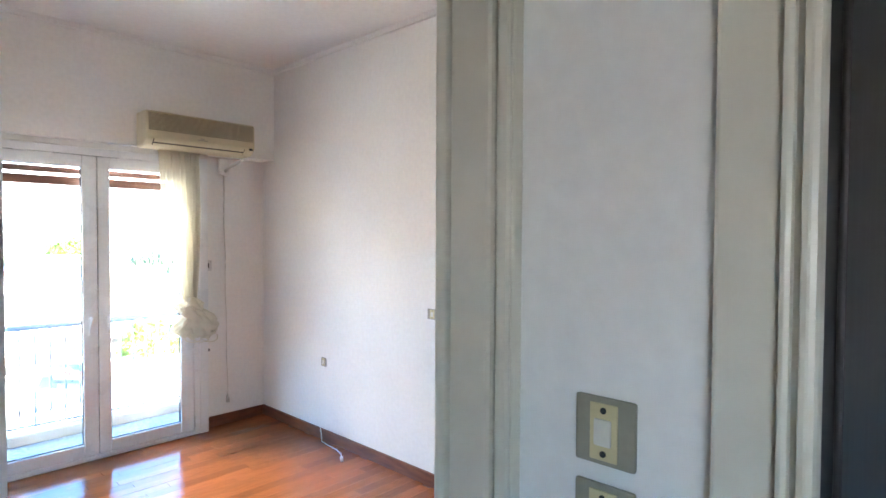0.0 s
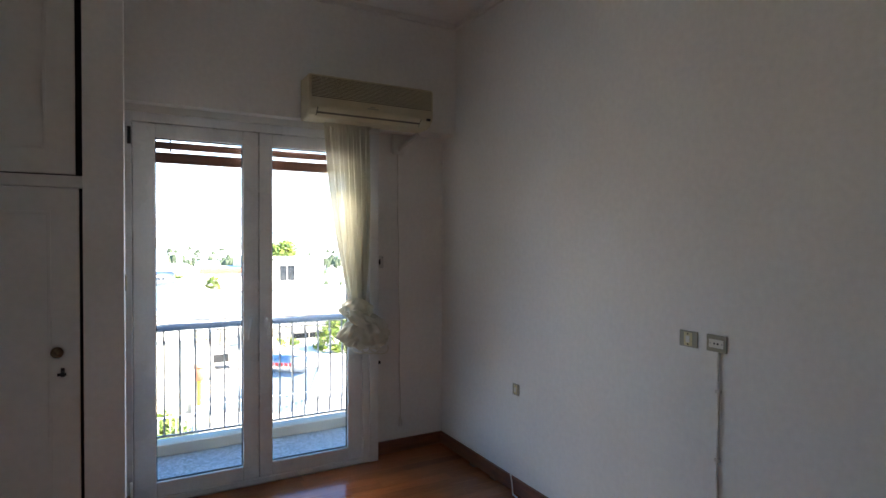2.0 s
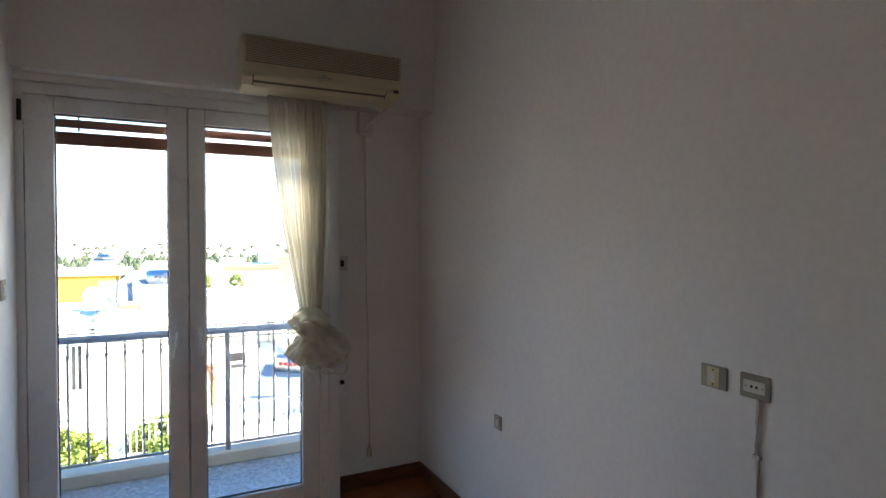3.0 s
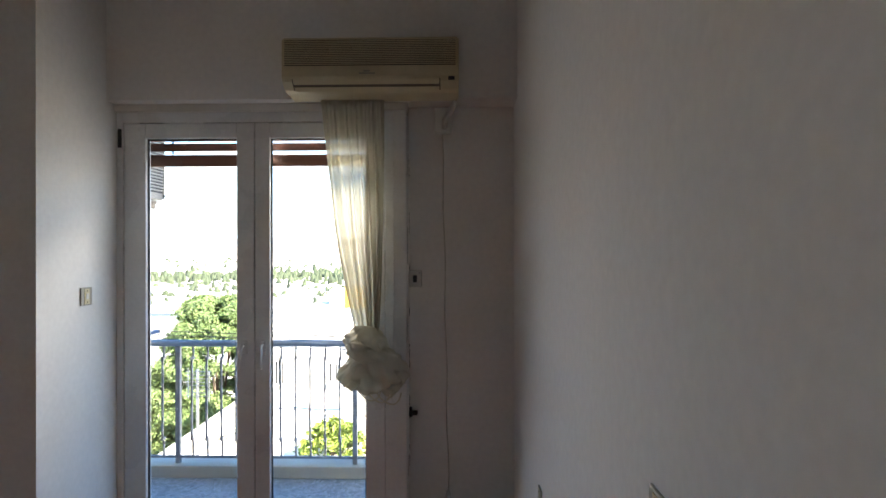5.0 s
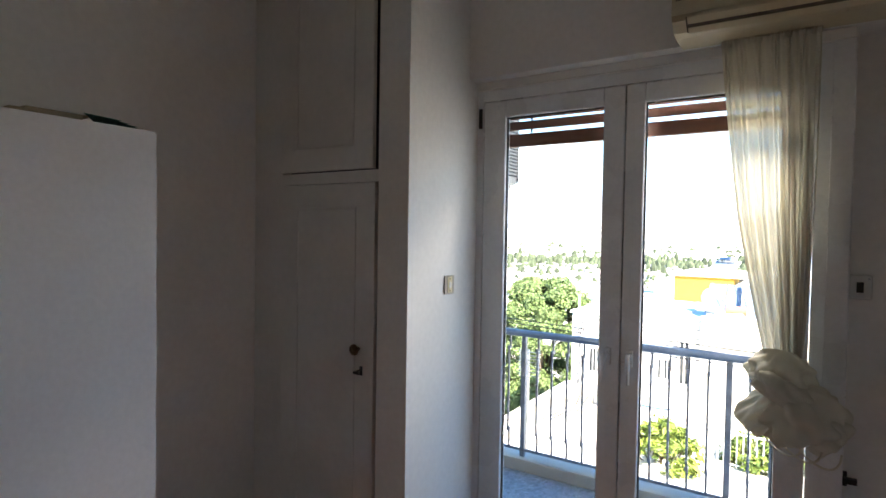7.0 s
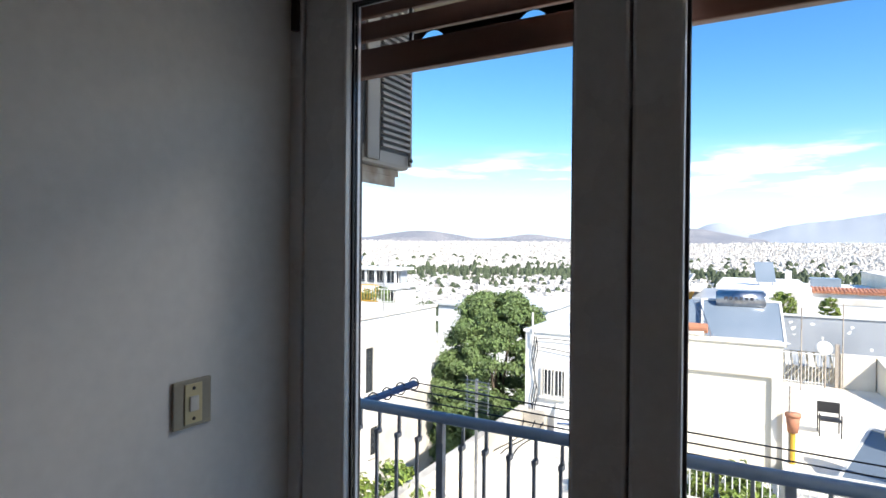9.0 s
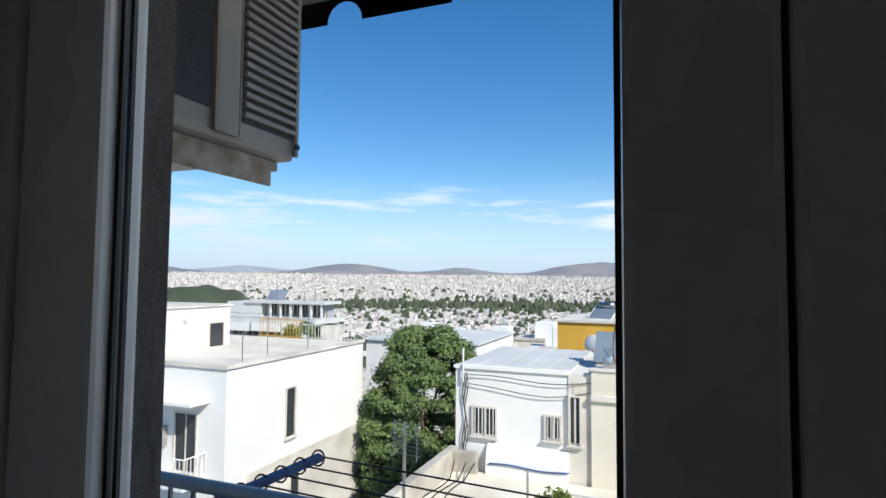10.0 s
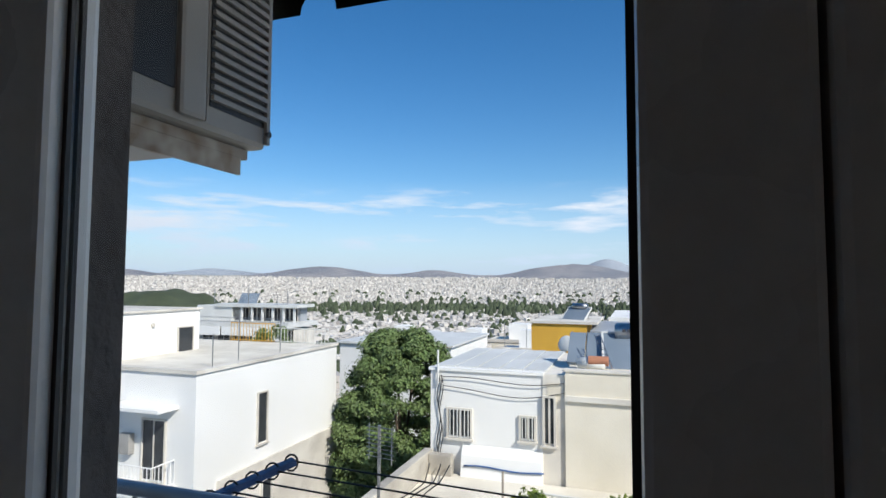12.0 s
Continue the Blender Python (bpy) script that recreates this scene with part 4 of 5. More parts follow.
part("body", rod(bmesh.new(), (-2.9, 15.5, -0.70), (-2.15, 15.45, -0.70), 0.16, seg=18), SHEET, p, "", True)
part("end", rod(bmesh.new(), (-2.6, 15.42, -0.62), (-2.08, 15.40, -0.62), 0.13, seg=14), TERRA, p, "rusty brown end")
lad = thing("roof_ladder", "thin grey lattice mast lying against the roof collectors", "lattice mast")
for dx in (0.0, 0.16):
    part("rail", rod(bmesh.new(), (-2.15 + dx, 15.4, -0.8), (-2.5 + dx, 16.2, 0.05), 0.012, seg=5), STEEL, lad)
for k in range(10):
    a = Vector((-2.15, 15.4, -0.8)).lerp(Vector((-2.5, 16.2, 0.05)), k / 10)
    part("rung", rod(bmesh.new(), a, a + Vector((0.16, 0, 0.06 if k % 2 else -0.02)), 0.009, seg=5), STEEL, lad)
y = thing("house", "ochre-yellow rendered stair house behind the low roof", "house")
part("wall", boxm(-5.74, -3.35, 24.5, 29, -16, -0.30), YELLOW, y)
part("roof", boxm(-5.8, -2.9, 24.4, 29.2, -0.30, -0.20), STAIN, y)
part("wall", boxm(-3.35, -1.9, 25.2, 29, -16, -0.75), BEIGE, y)
part("shed_roof", extrude_x([(24.3, -0.62), (26.4, -0.30), (26.4, -0.26), (24.3, -0.56)], -3.2, -0.6), GREYM, y, "grey ribbed shed roof")
d = thing("satellite_dish", "white satellite dish beside the ochre stair house", "satellite dish")
bm = bmesh.new()
bmesh.ops.create_uvsphere(bm, u_segments=24, v_segments=12, radius=0.34, matrix=pose(-4.05, 22.6, -0.95, 70, 0, -30) @ Matrix.Diagonal((1, 1, 0.25, 1)))
part("dish", bm, SHEET, d, "", True)
part("pole", rod(bmesh.new(), (-4.05, 22.75, -3.0), (-4.05, 22.75, -0.95), 0.03, seg=6), STEEL, d)
y = thing("house", "long low house with a grey metal roof edge", "house")
part("wall", boxm(-1.7, 14.5, 26.0, 34, -16, -2.6), BEIGE, y)
part("fascia", boxm(-1.9, 14.7, 25.7, 26.0, -2.6, -1.2), GREYM, y, "grey metal roof fascia with peeling spots")
part("fascia_cap", boxm(-1.9, 14.7, 25.64, 26.1, -1.2, -1.15), SHEET, y)
frng = random.Random(31)
for k in range(26):
    fx, fz = frng.uniform(0.2, 9), frng.uniform(-2.45, -1.4)
    bm = bmesh.new()
    bmesh.ops.create_circle(bm, cap_ends=True, segments=7, radius=frng.uniform(0.03, 0.09), matrix=pose(fx, 25.694, fz, 90, 0, 0))
    for v in bm.verts:
        v.co.x += frng.uniform(-.05, .05)
        v.co.z += frng.uniform(-.03, .03)
    part("peeled_spot", bm, EXTW, y, "white peeled paint spot")
for k in range(46):
    part("awning_rib", extrude_x([(25.65, -2.62), (25.65, -2.66), (24.7, -3.02), (24.7, -2.98)], -1.4 + k * 0.26, -1.22 + k * 0.26), GREYM if k % 3 else SHEET, y)
for k in range(3):
    window_part(y, 2.2 + k * 3.2, 26.0, -5.2, 1.8, 1.6, "y")
y = thing("house", "white house with a terracotta tiled roof edge", "house")
part("wall", boxm(-3.0, 2.2, 39.5, 50, -20, -0.85), EXTW, y)
part("wall", boxm(2.2, 6.25, 40, 50, -20, -1.12), EXTW, y)
# not sunk in: the darker render alone makes this strip look shaded
part("recess", boxm(2.9, 5.8, 39.96, 39.997, -1.85, -1.5), STAIN, y, "flat strip in darker render giving a roof strip window's shade")
part("niche", boxm(0.6, 1.5, 39.46, 39.497, -2.6, -1.2), STAIN, y)
bm = bmesh.new()
for k in range(20):
    rod(bm, (2.35 + k * 0.2, 39.8, -1.10), (2.35 + k * 0.2, 41.2, -0.93), 0.10, seg=8)
part("tile_edge", bm, TERRA, y, "terracotta roof tiles")
part("chimney", boxm(0.9, 1.25, 41, 41.4, -0.85, 0.1), EXTW, y)
y = thing("house", "salmon-pink rendered house with a pale flat roof", "house")
part("wall", boxm(6.4, 12.0, 42, 52, -20, -0.25), BEIGE, y)
part("side_wall", boxm(6.35, 7.4, 41.9, 42, -20, -0.35), TERRA, y, "salmon-pink wall")
part("roof", boxm(6.3, 12.1, 41.85, 52, -0.25, -0.15), STAIN, y)
window_part(y, 8.4, 42, -2.0, 1.2, 1.2, "y")
p = thing("roof_tank", "blue-grey metal water tank on a flat roof", "tank")
part("body", boxm(2.5, 4.2, 44, 45.5, -1.12, -0.45, 0.05), PANEL, p)
p = thing("solar_collector", "teal glazed solar collector on a white house roof", "solar panel")
bm = boxm(-0.55, 0.55, -0.04, 0.04, -0.75, 0.75, 0.01)
bmesh.ops.transform(bm, matrix=pose(-0.25, 40.6, 0.0, -35, 0, 10), verts=bm.verts)
part("collector", bm, PANEL, p)
part("support", rod(rod(bmesh.new(), (-0.6, 41.0, -0.86), (-0.6, 41.0, 0.4), 0.03, seg=6), (0.2, 41.0, -0.86), (0.2, 41.0, 0.4), 0.03, seg=6), STEEL, p)
y = thing("house", "brick-red rendered house with planted balconies", "house")
y.location = (6.29, 26, -4.93)
part("wall", boxm(0, 10, 0, 8, -16, 0), TERRA, y, "salmon-red rendered wall")
part("wall", boxm(0, 10, 0.2, 8, 0, 1.7), EXTW, y)
part("balcony", boxm(-0.3, 10, -1.2, 0, -0.05, 0.55), EXTW, y)
part("lower_balcony", boxm(-0.3, 10, -1.2, 0, -1.80, -1.30), EXTW, y)
for k in range(3):
    window_part(y, 1.2 + k * 3.0, 0, -1.30, 1.5, 1.14, "y")
fence(y, (-0.2, -1.1, 0.55), (9.8, -1.1, 0.55), 0.4, 30, SHEET)
fence(y, (-0.2, -1.1, -1.30), (9.8, -1.1, -1.30), 0.45, 30, SHEET)
y = thing("apartment_building", "modern terraced block with white sun blinds and dark glazing", "building")
part("wall", boxm(-43, -31.5, 45, 48.6, -25, -3.0), STAIN, y)
part("slab", boxm(-43.5, -31.2, 43.4, 48.6, -2.75, -2.35), SHEET, y)
part("penthouse", boxm(-40.5, -32.2, 47, 48.2, -2.35, -1.0), GREYM, y)
part("roof", boxm(-41.0, -31.5, 45.4, 48.4, -1.0, -0.72), SHEET, y)
part("side_block", boxm(-43.4, -39.3, 45.6, 50, -2.35, -0.9), SHEET, y)
for k in range(7):
    window_part(y, -39.0 + k * 0.95, 47, -2.3, 0.8, 1.15, "y")
    part("column", boxm(-39.3 + k * 1.2, -39.12 + k * 1.2, 45.6, 45.8, -2.35, -1.0), SHEET, y)
fence(y, (-43.4, 43.5, -2.35), (-31.3, 43.5, -2.35), 0.45, 40, STEEL)
for x0, x1, zb in ((-41.8, -38.6, -3.6), (-38.4, -35.0, -3.55), (-34.9, -31.4, -3.95)):
    part("blind", boxm(x0, x1, 43.3, 43.38, zb, -2.76), EXTW, y, "white fabric sun blind")
part("lower_balcony", boxm(-43, -31.2, 43.4, 45, -5.0, -4.5), STAIN, y)
for k in range(6):
    window_part(y, -42 + k * 1.8, 45, -4.4, 1.4, 1.3, "y")
fence(y, (-43, 43.5, -4.5), (-31.3, 43.5, -4.5), 0.6, 40, STEEL)
for px, top in ((-41.6, 1.0), (-37.5, 1.3), (-34.2, 0.3), (-33.0, 0.6)):
    part("roof_mast", rod(bmesh.new(), (px, 46, -0.72), (px, 46, top), 0.04, seg=5), STEEL, y)
p = thing("solar_collector", "blue-grey solar collector on the terraced block roof", "solar panel")
bm = boxm(-0.9, 0.9, -0.05, 0.05, -0.8, 0.8)
bmesh.ops.transform(bm, matrix=pose(-38.6, 47.5, -0.25, -50, 0, 20), verts=bm.verts)
part("collector", bm, PANEL, p)
y = thing("house", "plain pale house wall behind the tree", "house")
y.location = (3.5, 1.5, 0)
part("wall", boxm(-26, -17.2, 36, 46, -20, -3.1), EXTW, y)
part("roof", boxm(-26.2, -17.0, 35.8, 46.2, -3.1, -2.95), SHEET, y)
# low roofs stepping down behind the tree
brng = random.Random(77)
for k in range(15):
    bx, by = -30 + k * 2.35 + brng.uniform(-.6, .6), 48 + brng.uniform(0, 10)
    w, dp, zt = brng.uniform(2.4, 4.5), brng.uniform(4, 7), -5.0 + brng.uniform(-1.2, 0.9)
    y = thing("house", "small flat-roofed pale town house", "house", "town houses below")
    part("wall", boxm(bx, bx + w, by, by + dp, -22, zt), (EXTW, STAIN, BEIGE, EXTW)[k % 4], y)
    part("parapet", boxm(bx - 0.1, bx + w + 0.1, by - 0.1, by + 0.2, zt, zt + 0.3), STAIN, y)
    part("stair_house", boxm(bx + w * 0.5, bx + w * 0.95, by + dp * 0.4, by + dp * 0.8, zt, zt + 1.7), EXTW, y)
    part("mast", rod(bmesh.new(), (bx + 0.5, by + 1, zt), (bx + 0.5, by + 1, zt + 2.4), 0.03, seg=5), STEEL, y)
    for q in range(2):
        window_part(y, bx + 0.35 + q * w * 0.5, by, zt - 1.9, 0.8, 1.1, "y")

# antenna, dish, chair, pot
a = thing("antenna", "grey grid television antenna on a mast", "antenna")
AX, AY = -5.8, 9.0
part("mast", rod(bmesh.new(), (AX, AY, -4.5), (AX, AY, -1.1), 0.03, seg=6), STEEL, a)
for k in range(8):
    part("element", rod(bmesh.new(), (AX - 0.3, AY + 0.1, -1.16 - k * 0.075), (AX + 0.35, AY - 0.15, -1.12 - k * 0.075), 0.009, seg=5), STEEL, a)
for dx in (-0.25, 0.0, 0.3):
    part("spine", rod(bmesh.new(), (AX + dx, AY - dx * 0.4, -1.75), (AX + dx, AY - dx * 0.4, -1.1), 0.01, seg=5), STEEL, a)
d = thing("satellite_dish", "white satellite dish on a thin pole", "satellite dish")
d.location = (0.4, 5.2, -0.55)
bm = bmesh.new()
bmesh.ops.create_uvsphere(bm, u_segments=24, v_segments=12, radius=0.27, matrix=pose(0.9, 18.4, -1.55, 70, 0, 10) @ Matrix.Diagonal((1, 1, 0.25, 1)))
part("dish", bm, SHEET, d, "", True)
part("pole", rod(bmesh.new(), (0.95, 18.6, -3.1), (0.95, 18.55, -1.5), 0.03, seg=6), RUST, d)
c = thing("terrace_chair", "dark metal chair standing on the terrace", "chair")
c.location = (-0.15, 3.2, -0.5)
cx, cy, cz = 0.75, 14.2, -3.1
for dx in (0, 0.5):
    for dy in (0, 0.5):
        part("leg", rod(bmesh.new(), (cx + dx, cy + dy, cz), (cx + dx, cy + dy, cz + (0.85 if dy else 0.62)), 0.018, seg=6), DARK, c)
part("seat", boxm(cx, cx + 0.5, cy, cy + 0.5, cz + 0.42, cz + 0.45, 0.01), DARK, c)
part("backrest", boxm(cx, cx + 0.5, cy + 0.49, cy + 0.52, cz + 0.55, cz + 0.85, 0.01), DARK, c)
c = thing("flower_pot", "terracotta pot on a stand on the terrace", "pot")
c.location = (1.22, 0.1, -0.35)
bm = rod(bmesh.new(), (-1.4, 14.6, -2.5), (-1.4, 14.6, -2.1), 0.11, 0.155, seg=16)
rod(bm, (-1.4, 14.6, -2.12), (-1.4, 14.6, -2.05), 0.17, seg=16)
part("pot", bm, TERRA, c, "", True)
part("stand", rod(bmesh.new(), (-1.4, 14.6, -3.26), (-1.4, 14.6, -2.5), 0.06, seg=10), YELLOW, c)
for px, py, z0, z1 in ((-0.25, 14.7, -3.6, -1.75), (0.55, 23.0, -3.6, -0.6), (1.9, 23.95, -3.6, -0.5), (2.15, 12.9, -3.6, -1.7), (1.25, 12.6, -3.6, -2.4)):
    tagged(part("roof_pole", rod(bmesh.new(), (px, py, z0), (px, py, z1), 0.025, seg=6), RUST), "thin rusty metal pole on a roof", "pole", "roof poles")


# ---- trees ----
def leaf_cloud(rng, blobs, n, size):
    verts, faces = [], []
    for i in range(n):
        c, r = blobs[rng.randrange(len(blobs))]
        d = Vector((rng.gauss(0, 1), rng.gauss(0, 1), rng.gauss(0, 1))).normalized()
        p = Vector(c) + Vector((d.x * r[0], d.y * r[1], d.z * r[2])) * (0.35 + 0.95 * rng.random())
        nrm = (d + Vector((rng.gauss(0, .5), rng.gauss(0, .5), rng.gauss(0, .5) + 0.4))).normalized()
        q = nrm.to_track_quat("Z", "Y")
        s = size * (0.6 + 0.8 * rng.random())
        a = rng.random() * math.tau
        k = len(verts)
        for ang, rad, lift in ((0, 1, -.15), (1.3, .45, .1), (math.pi, 1, -.15), (math.pi + 1.3, .45, .1)):
            verts.append(p + q @ Vector((s * rad * math.cos(ang + a), s * rad * math.sin(ang + a), lift * s)))
        faces.append((k, k + 1, k + 2, k + 3))
    return verts, faces


def mesh_part(name, verts, faces, mat, parent=None, label=""):
    me = bpy.data.meshes.new(name)
    me.from_pydata(verts, [], faces)
    me.materials.append(mat)
    ob = new(name, me)
    if parent is not None:
        ob.parent = parent
    if label:
        tagged(ob, label)
    return ob


def tree(name, label, x, y, z0, z1, rx, n, leaf, mat, seed, top=0.55):
    rng = random.Random(seed)
    t = thing(name, label, "tree")
    h = z1 - z0
    bm = tube([(x, y, z0 - 6), (x + 0.1, y, z0), (x - 0.1, y + 0.1, z0 + h * 0.3), (x + 0.1, y, z0 + h * 0.6)], rx * 0.07, 8)
    part("trunk", bm, BARK, t)
    blobs = []
    count = 260 if n > 10000 else 60
    for k in range(count):
        v = rng.random() ** 0.85
        w = rx * math.sqrt(max(0.04, 1 - (v * 0.98) ** 3.2)) * (0.62 + 0.32 * rng.random() ** 0.5)
        a = rng.random() * math.tau
        r = rx * (0.13 + 0.10 * rng.random()) * (0.8 if count > 100 else 1.3)
        blobs.append(((x + w * math.cos(a), y + w * math.sin(a), z0 + h * (0.05 + 0.89 * v)), (r, r, r * 0.62)))
        if k < 9:
            part("limb", tube([(x, y, z0 + h * 0.3 * v), ((x + blobs[-1][0][0]) / 2, (y + blobs[-1][0][1]) / 2, z0 + h * (0.05 + 0.55 * v)), blobs[-1][0]], rx * 0.02, 5), BARK, t)
    for k in range(14 if count > 100 else 5):
        v = rng.random() * 0.8
        blobs.append(((x + rng.gauss(0, .2) * rx, y + rng.gauss(0, .2) * rx, z0 + h * v), (rx * 0.5, rx * 0.5, h * 0.09)))
    verts, faces = leaf_cloud(rng, blobs, n, leaf)
    mesh_part("crown", verts, faces, mat, t)
    return t


tree("tree", "tall dense dark green tree between the white houses", -12.55, 26.0, -10.8, -0.45, 3.45, 150000, 0.095, LEAF, 5, 0.8)
tree("tree", "smaller dark green tree against the white house", -15.0, 25.2, -11.5, -4.9, 1.6, 30000, 0.095, LEAF, 8)
tree("shrub", "yellow-green leafy shrub on the terrace below the balcony", -3.4, 11.3, -4.4, -2.85, 0.85, 3000, 0.09, LEAF2, 11)
tree("shrub", "small leafy green shrub below the balcony", -7.6, 8.6, -4.6, -3.0, 0.9, 1800, 0.08, LEAF2, 12)
tree("shrub", "green potted shrub beside the terrace fence", 6.5, 21.0, -4.0, -2.2, 1.2, 2200, 0.10, LEAF2, 14)
tree("shrub", "leafy green shrub by the white roof railing", -1.5, 12.6, -4.0, -3.2, 0.8, 2600, 0.07, LEAF2, 18)
tree("shrub", "yellow-green shrub beside the white house roof", 0.6, 37.0, -2.6, -0.9, 0.7, 1500, 0.09, LEAF2, 19)
tree("shrub", "small potted shrub on a white roof", 2.9, 37.5, -2.4, -1.2, 0.5, 1100, 0.08, LEAF2, 20)
tree("shrub", "green hedge below the grey metal roof", 4.4, 23.2, -4.4, -3.3, 0.8, 2600, 0.08, LEAF2, 21)
tree("tree", "green garden tree among distant houses", 9.5, 46.0, -8, 1.5, 2.2, 5000, 0.2, LEAF2, 15)
tree("tree", "olive green tree beside the terraced block", -25.6, 33.5, -9, -1.3, 1.9, 9000, 0.12, LEAF, 16)


# ---- ground, far city and hills ----
def ground_z(x, y):
    d = math.hypot(x, y)
    if d < 40:
        return -15.0
    if d < 500:
        return -15 - 45 * (d - 40) / 460
    if d < 1700:
        return -60 - 20 * (d - 500) / 1200
    return -80 + 118 * ((d - 1700) / 2700) ** 1.15


bm = bmesh.new()
rads = [0, 20, 40, 80, 150, 300, 500, 800, 1200, 1700, 2200, 2800, 3400, 4000, 4400, 4900]
rings = []
for r in rads:
    rings.append([bm.verts.new((r * math.cos(k * math.tau / 72), r * math.sin(k * math.tau / 72), ground_z(r, 0))) for k in range(72)])
for A, B in zip(rings[1:], rings[2:]):
    for k in range(72):
        bm.faces.new((A[k], B[k], B[(k + 1) % 72], A[(k + 1) % 72]))
bm.faces.new(rings[1])
setting("ground", bm, EARTH, "dry urban ground sloping down to the plain", "ground")

rng = random.Random(21)
verts, faces = [], []
for i in range(95000):
    ang = radians(90 + rng.uniform(-48, 68))
    d = 62 * (4350 / 62) ** (rng.random() ** 0.55)
    x, y = d * math.cos(ang), d * math.sin(ang)
    if d < 75 and -46 < x < 24:
        continue
    w, l = rng.uniform(3, 8) * (1 + d / 9000), rng.uniform(3, 8) * (1 + d / 9000)
    h = rng.uniform(3.2, 6.5) * (1.6 if rng.random() < 0.04 else 1) * (1 + d / 9000)
    if d < 220:
        h = min(h, 9)
    g = ground_z(x, y)
    yaw = rng.choice((0.2, 0.75, -0.3)) + rng.uniform(-.1, .1)
    c, s = math.cos(yaw), math.sin(yaw)
    k = len(verts)
    for dz in (-4, h):
        for a, b in ((-w, -l), (w, -l), (w, l), (-w, l)):
            verts.append((x + (a * c - b * s) / 2, y + (a * s + b * c) / 2, g + dz))
    faces += [(k + 4, k + 5, k + 6, k + 7), (k, k + 1, k + 5, k + 4), (k + 1, k + 2, k + 6, k + 5), (k + 2, k + 3, k + 7, k + 6), (k + 3, k, k + 4, k + 7)]
tagged(mesh_part("far_city", verts, faces, CITY), "pale city of countless flat-roofed blocks filling the plain", "city", "", "stuff")

verts, faces = [], []
for i in range(3600):
    belt = rng.random() < 0.45
    d = rng.gauss(1500, 170) if belt else 90 * (2600 / 90) ** rng.random()
    ang = radians(90 + rng.uniform(-45, 66))
    x, y = d * math.cos(ang), d * math.sin(ang)
    if d < 140 and -46 < x < 24:
        continue
    g = ground_z(x, y)
    r = rng.uniform(2.0, 3.6) * (1 + d / 900)
    hh = (rng.uniform(10, 17) if belt else rng.uniform(6, 11)) * (1 + d / 3500)
    k = len(verts)
    for j in range(3):
        for q in range(6):
            a = q * math.tau / 6 + rng.uniform(-.3, .3)
            rr = r * (1.0, 0.85, 0.35)[j] * rng.uniform(.75, 1.2)
            verts.append((x + rr * math.cos(a), y + rr * math.sin(a), g + hh * (0.1, 0.6, 1.0)[j] * rng.uniform(.9, 1.1)))
    for j in range(2):
        for q in range(6):
            faces.append((k + j * 6 + q, k + j * 6 + (q + 1) % 6, k + j * 6 + 6 + (q + 1) % 6, k + j * 6 + 6 + q))
    faces.append(tuple(k + 12 + q for q in range(6)))
tagged(mesh_part("far_woods", verts, faces, WOODS), "dark green parks and trees among the far city", "trees", "", "stuff")


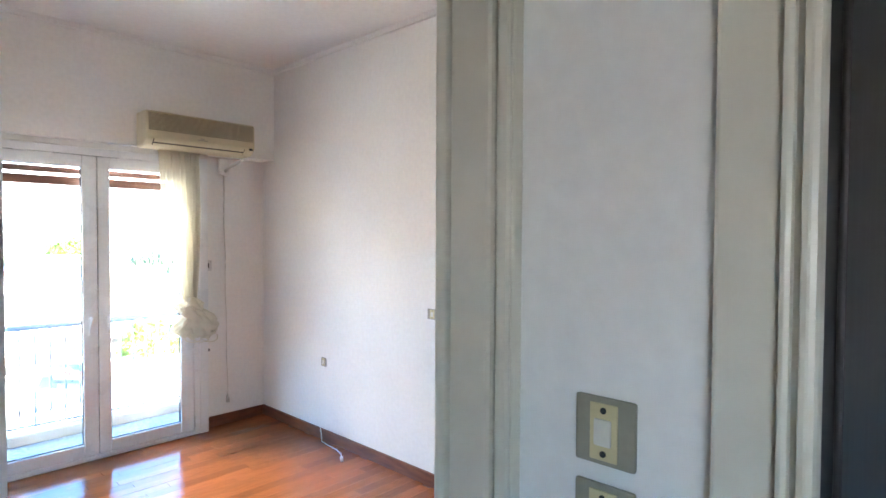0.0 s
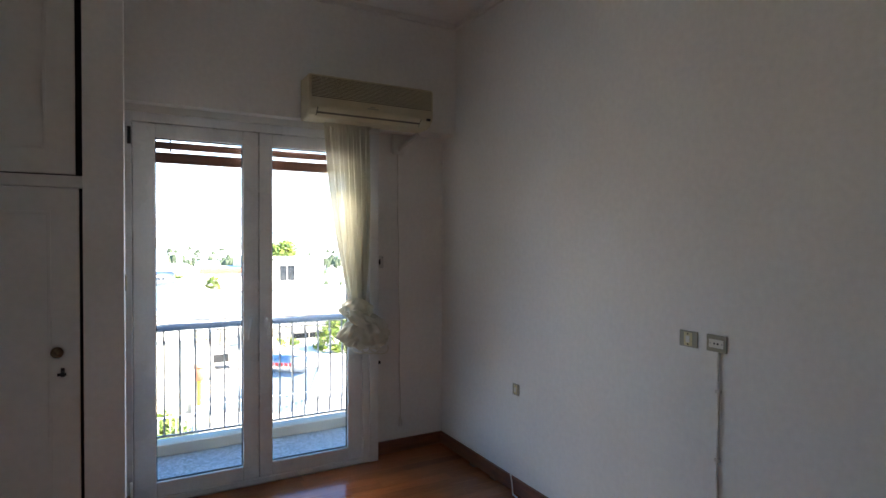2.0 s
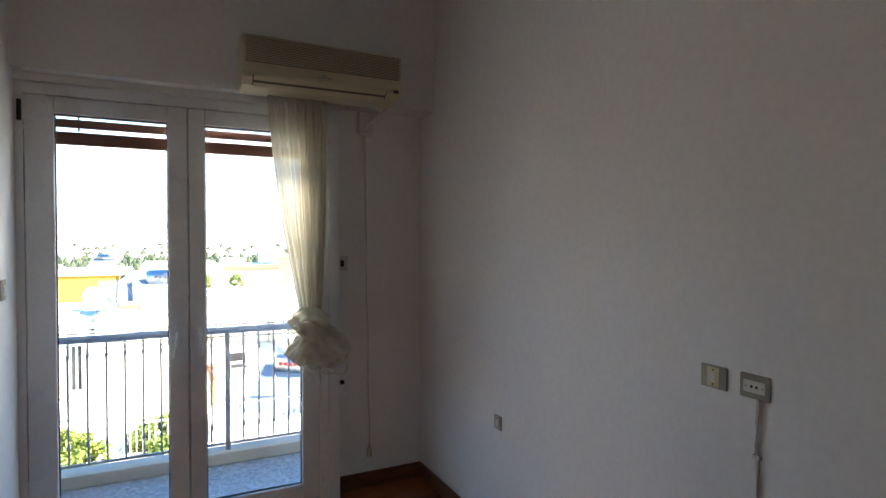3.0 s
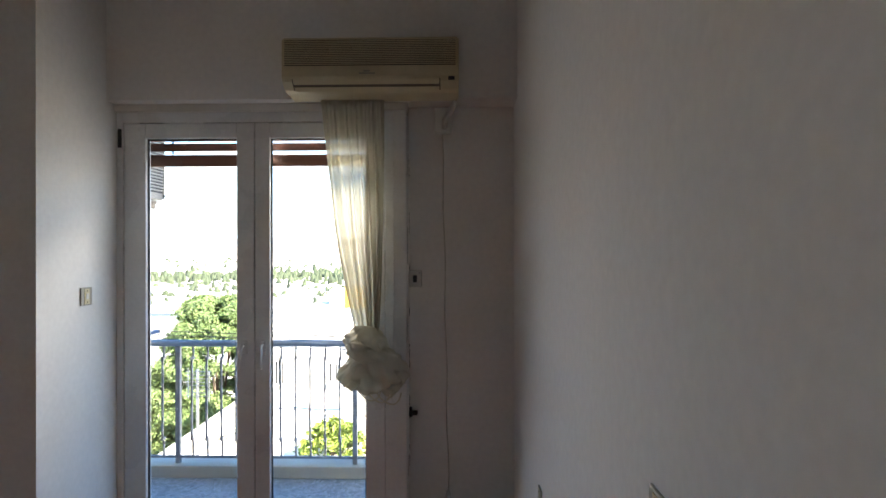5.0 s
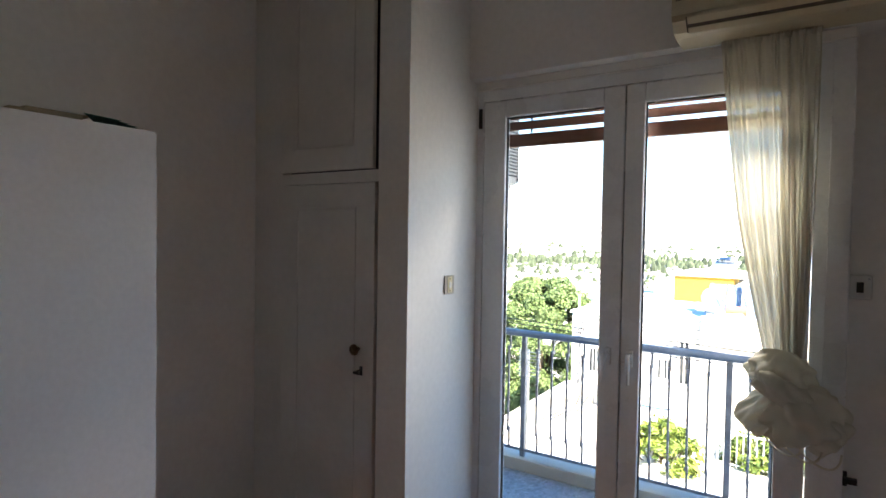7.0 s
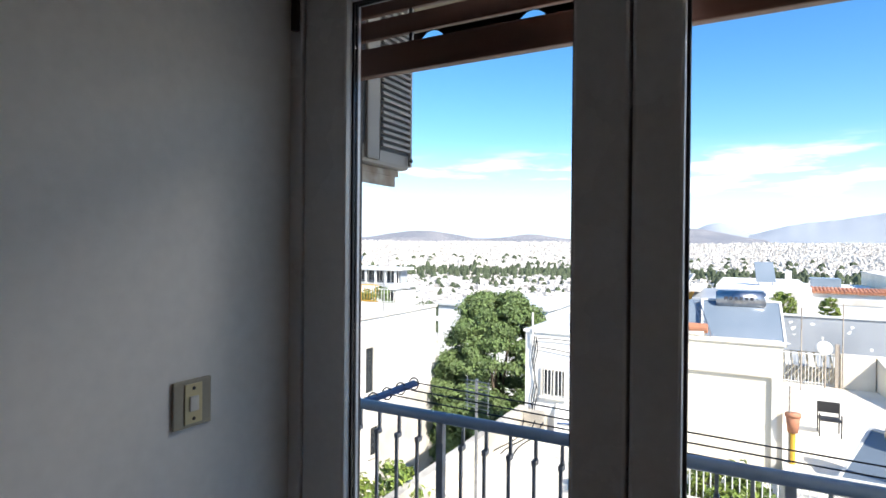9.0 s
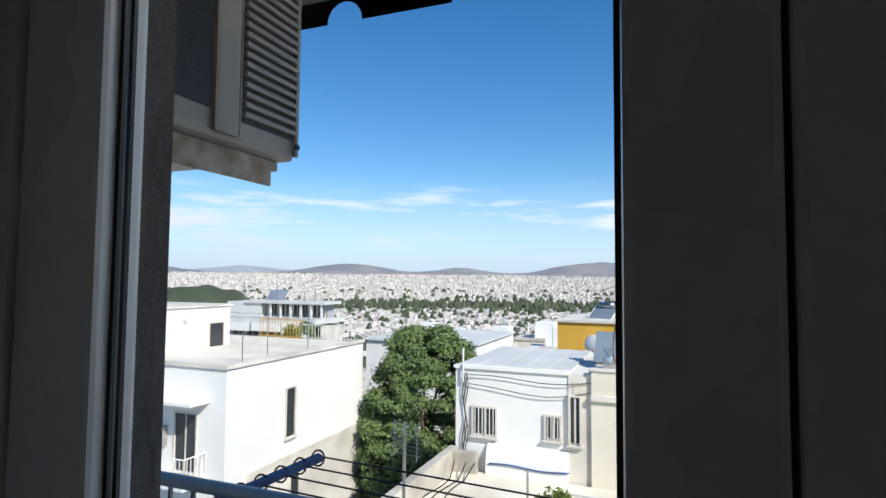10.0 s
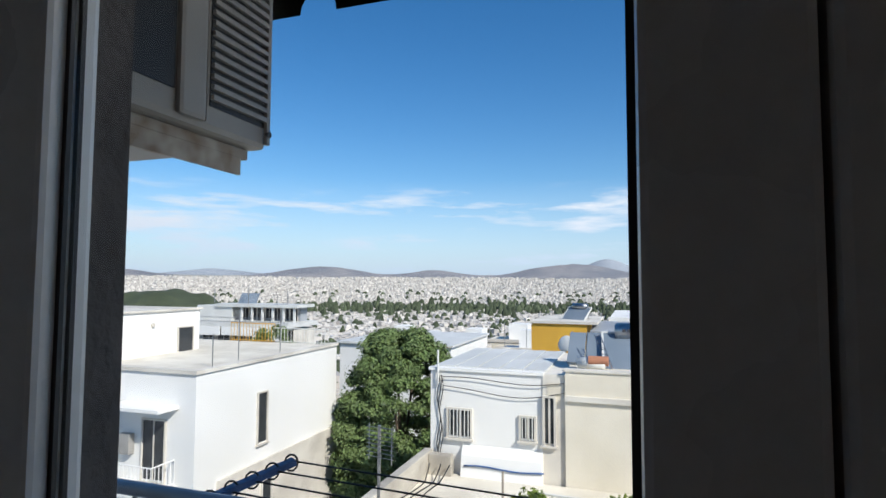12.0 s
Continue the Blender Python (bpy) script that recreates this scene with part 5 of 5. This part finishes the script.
def ridge(name, d, mat, a0, a1, seed, peaks, label):
    """Hills round the plain; peaks are (bearing, half width, angular height), in degrees."""
    bm = bmesh.new()
    rows = []
    N = 320
    for j in range(9):
        v = j / 8
        row = []
        for i in range(N + 1):
            b = a0 + (a1 - a0) * i / N
            ang = radians(90 - b)
            el = 0.45 + sum(h * math.exp(-((b - c) / w) ** 2) for c, w, h in peaks)
            el += 0.10 * noise.noise(Vector((b * 0.35, seed, 0))) + 0.05 * noise.noise(Vector((b * 1.1, seed, 3)))
            r = d - 600 * (1 - v) + 12 * noise.noise(Vector((b * 0.2, v * 2, seed)))
            z = -20 + (d * math.tan(radians(el)) + 20) * v ** 1.2 + 9 * (1 - v) * noise.noise(Vector((b * 0.35, v * 3, seed + 5)))
            row.append(bm.verts.new((r * math.cos(ang), r * math.sin(ang), z)))
        rows.append(row)
    for A, B in zip(rows, rows[1:]):
        for i in range(N):
            bm.faces.new((A[i], A[i + 1], B[i + 1], B[i]))
    return tagged(part(name, bm, mat, None, "", True), label, "hills", "", "structure")


ridge("hills_near", 4560, HILL, -75, 60, 3.3, ((-50, 5, 0.75), (-31, 5, 1.1), (-20, 3.5, 0.75), (-6, 6, 1.4)), "dry brown-grey hills beyond the city")
ridge("hills_far", 4850, HAZETINT, -75, 60, 9.1, ((-41, 5, 0.75), (-2.5, 3, 1.9), (35, 12, 1.6)), "blue-grey hills on the horizon, haze put into their colour")
ridge("mountain", 4780, HAZETINT, -3, 40, 5.7, ((12, 7.5, 2.7), (3, 4, 0.9)), "broad mountain beyond the plain, haze put into its colour")
bm = bmesh.new()
bmesh.ops.create_icosphere(bm, subdivisions=4, radius=1)
for v in bm.verts:
    p = v.co.copy()
    v.co = Vector((p.x * 120, p.y * 100, p.z * 55 + 9 * noise.noise(p * 3))) + Vector((-790, 790, -70))
setting("wooded_hill", bm, WOODS, "low wooded hill among the city houses", "hill")

# ---- parquet planks ----
floor = bpy.data.objects["floor"]
L, Wd = 0.62, 0.078
plank = None
row = 0
y = -0.032
prng = random.Random(4)
while y > -3.9:
    lim = -0.53 if y > -0.1 else -2.905
    x = max(-0.02 - prng.random() * 0.5, lim)
    edges = [-0.02, x]
    while x > lim:
        x -= L
        edges.append(max(x, lim))
    for a, b in zip(edges, edges[1:]):
        if a - b < 0.03 or (a < -2.41 and y < -1.5):
            continue
        bm_needed = plank is None
        if bm_needed:
            m = bpy.data.meshes.new("plank")
            t = boxm(-0.5, 0.5, -0.5, 0.5, -0.5, 0.5)
            t.to_mesh(m)
            t.free()
            m.materials.append(PLANK)
            plank = m
        o = new("plank", plank)
        o.parent = floor
        o.scale = (a - b - 0.0012, Wd - 0.0012, 0.012)
        o.location = ((a + b) / 2, y - Wd / 2, -0.006 + prng.uniform(-0.0003, 0.0003))
        o.rotation_euler = (prng.uniform(-.0015, .0015), prng.uniform(-.0006, .0006), 0)
    y -= Wd
setting("floor_hall", boxm(-3.3, -0.9, -6.2, -3.87, -0.011, 0.0), PLANK, "reddish varnished wooden hall floor", "floor")
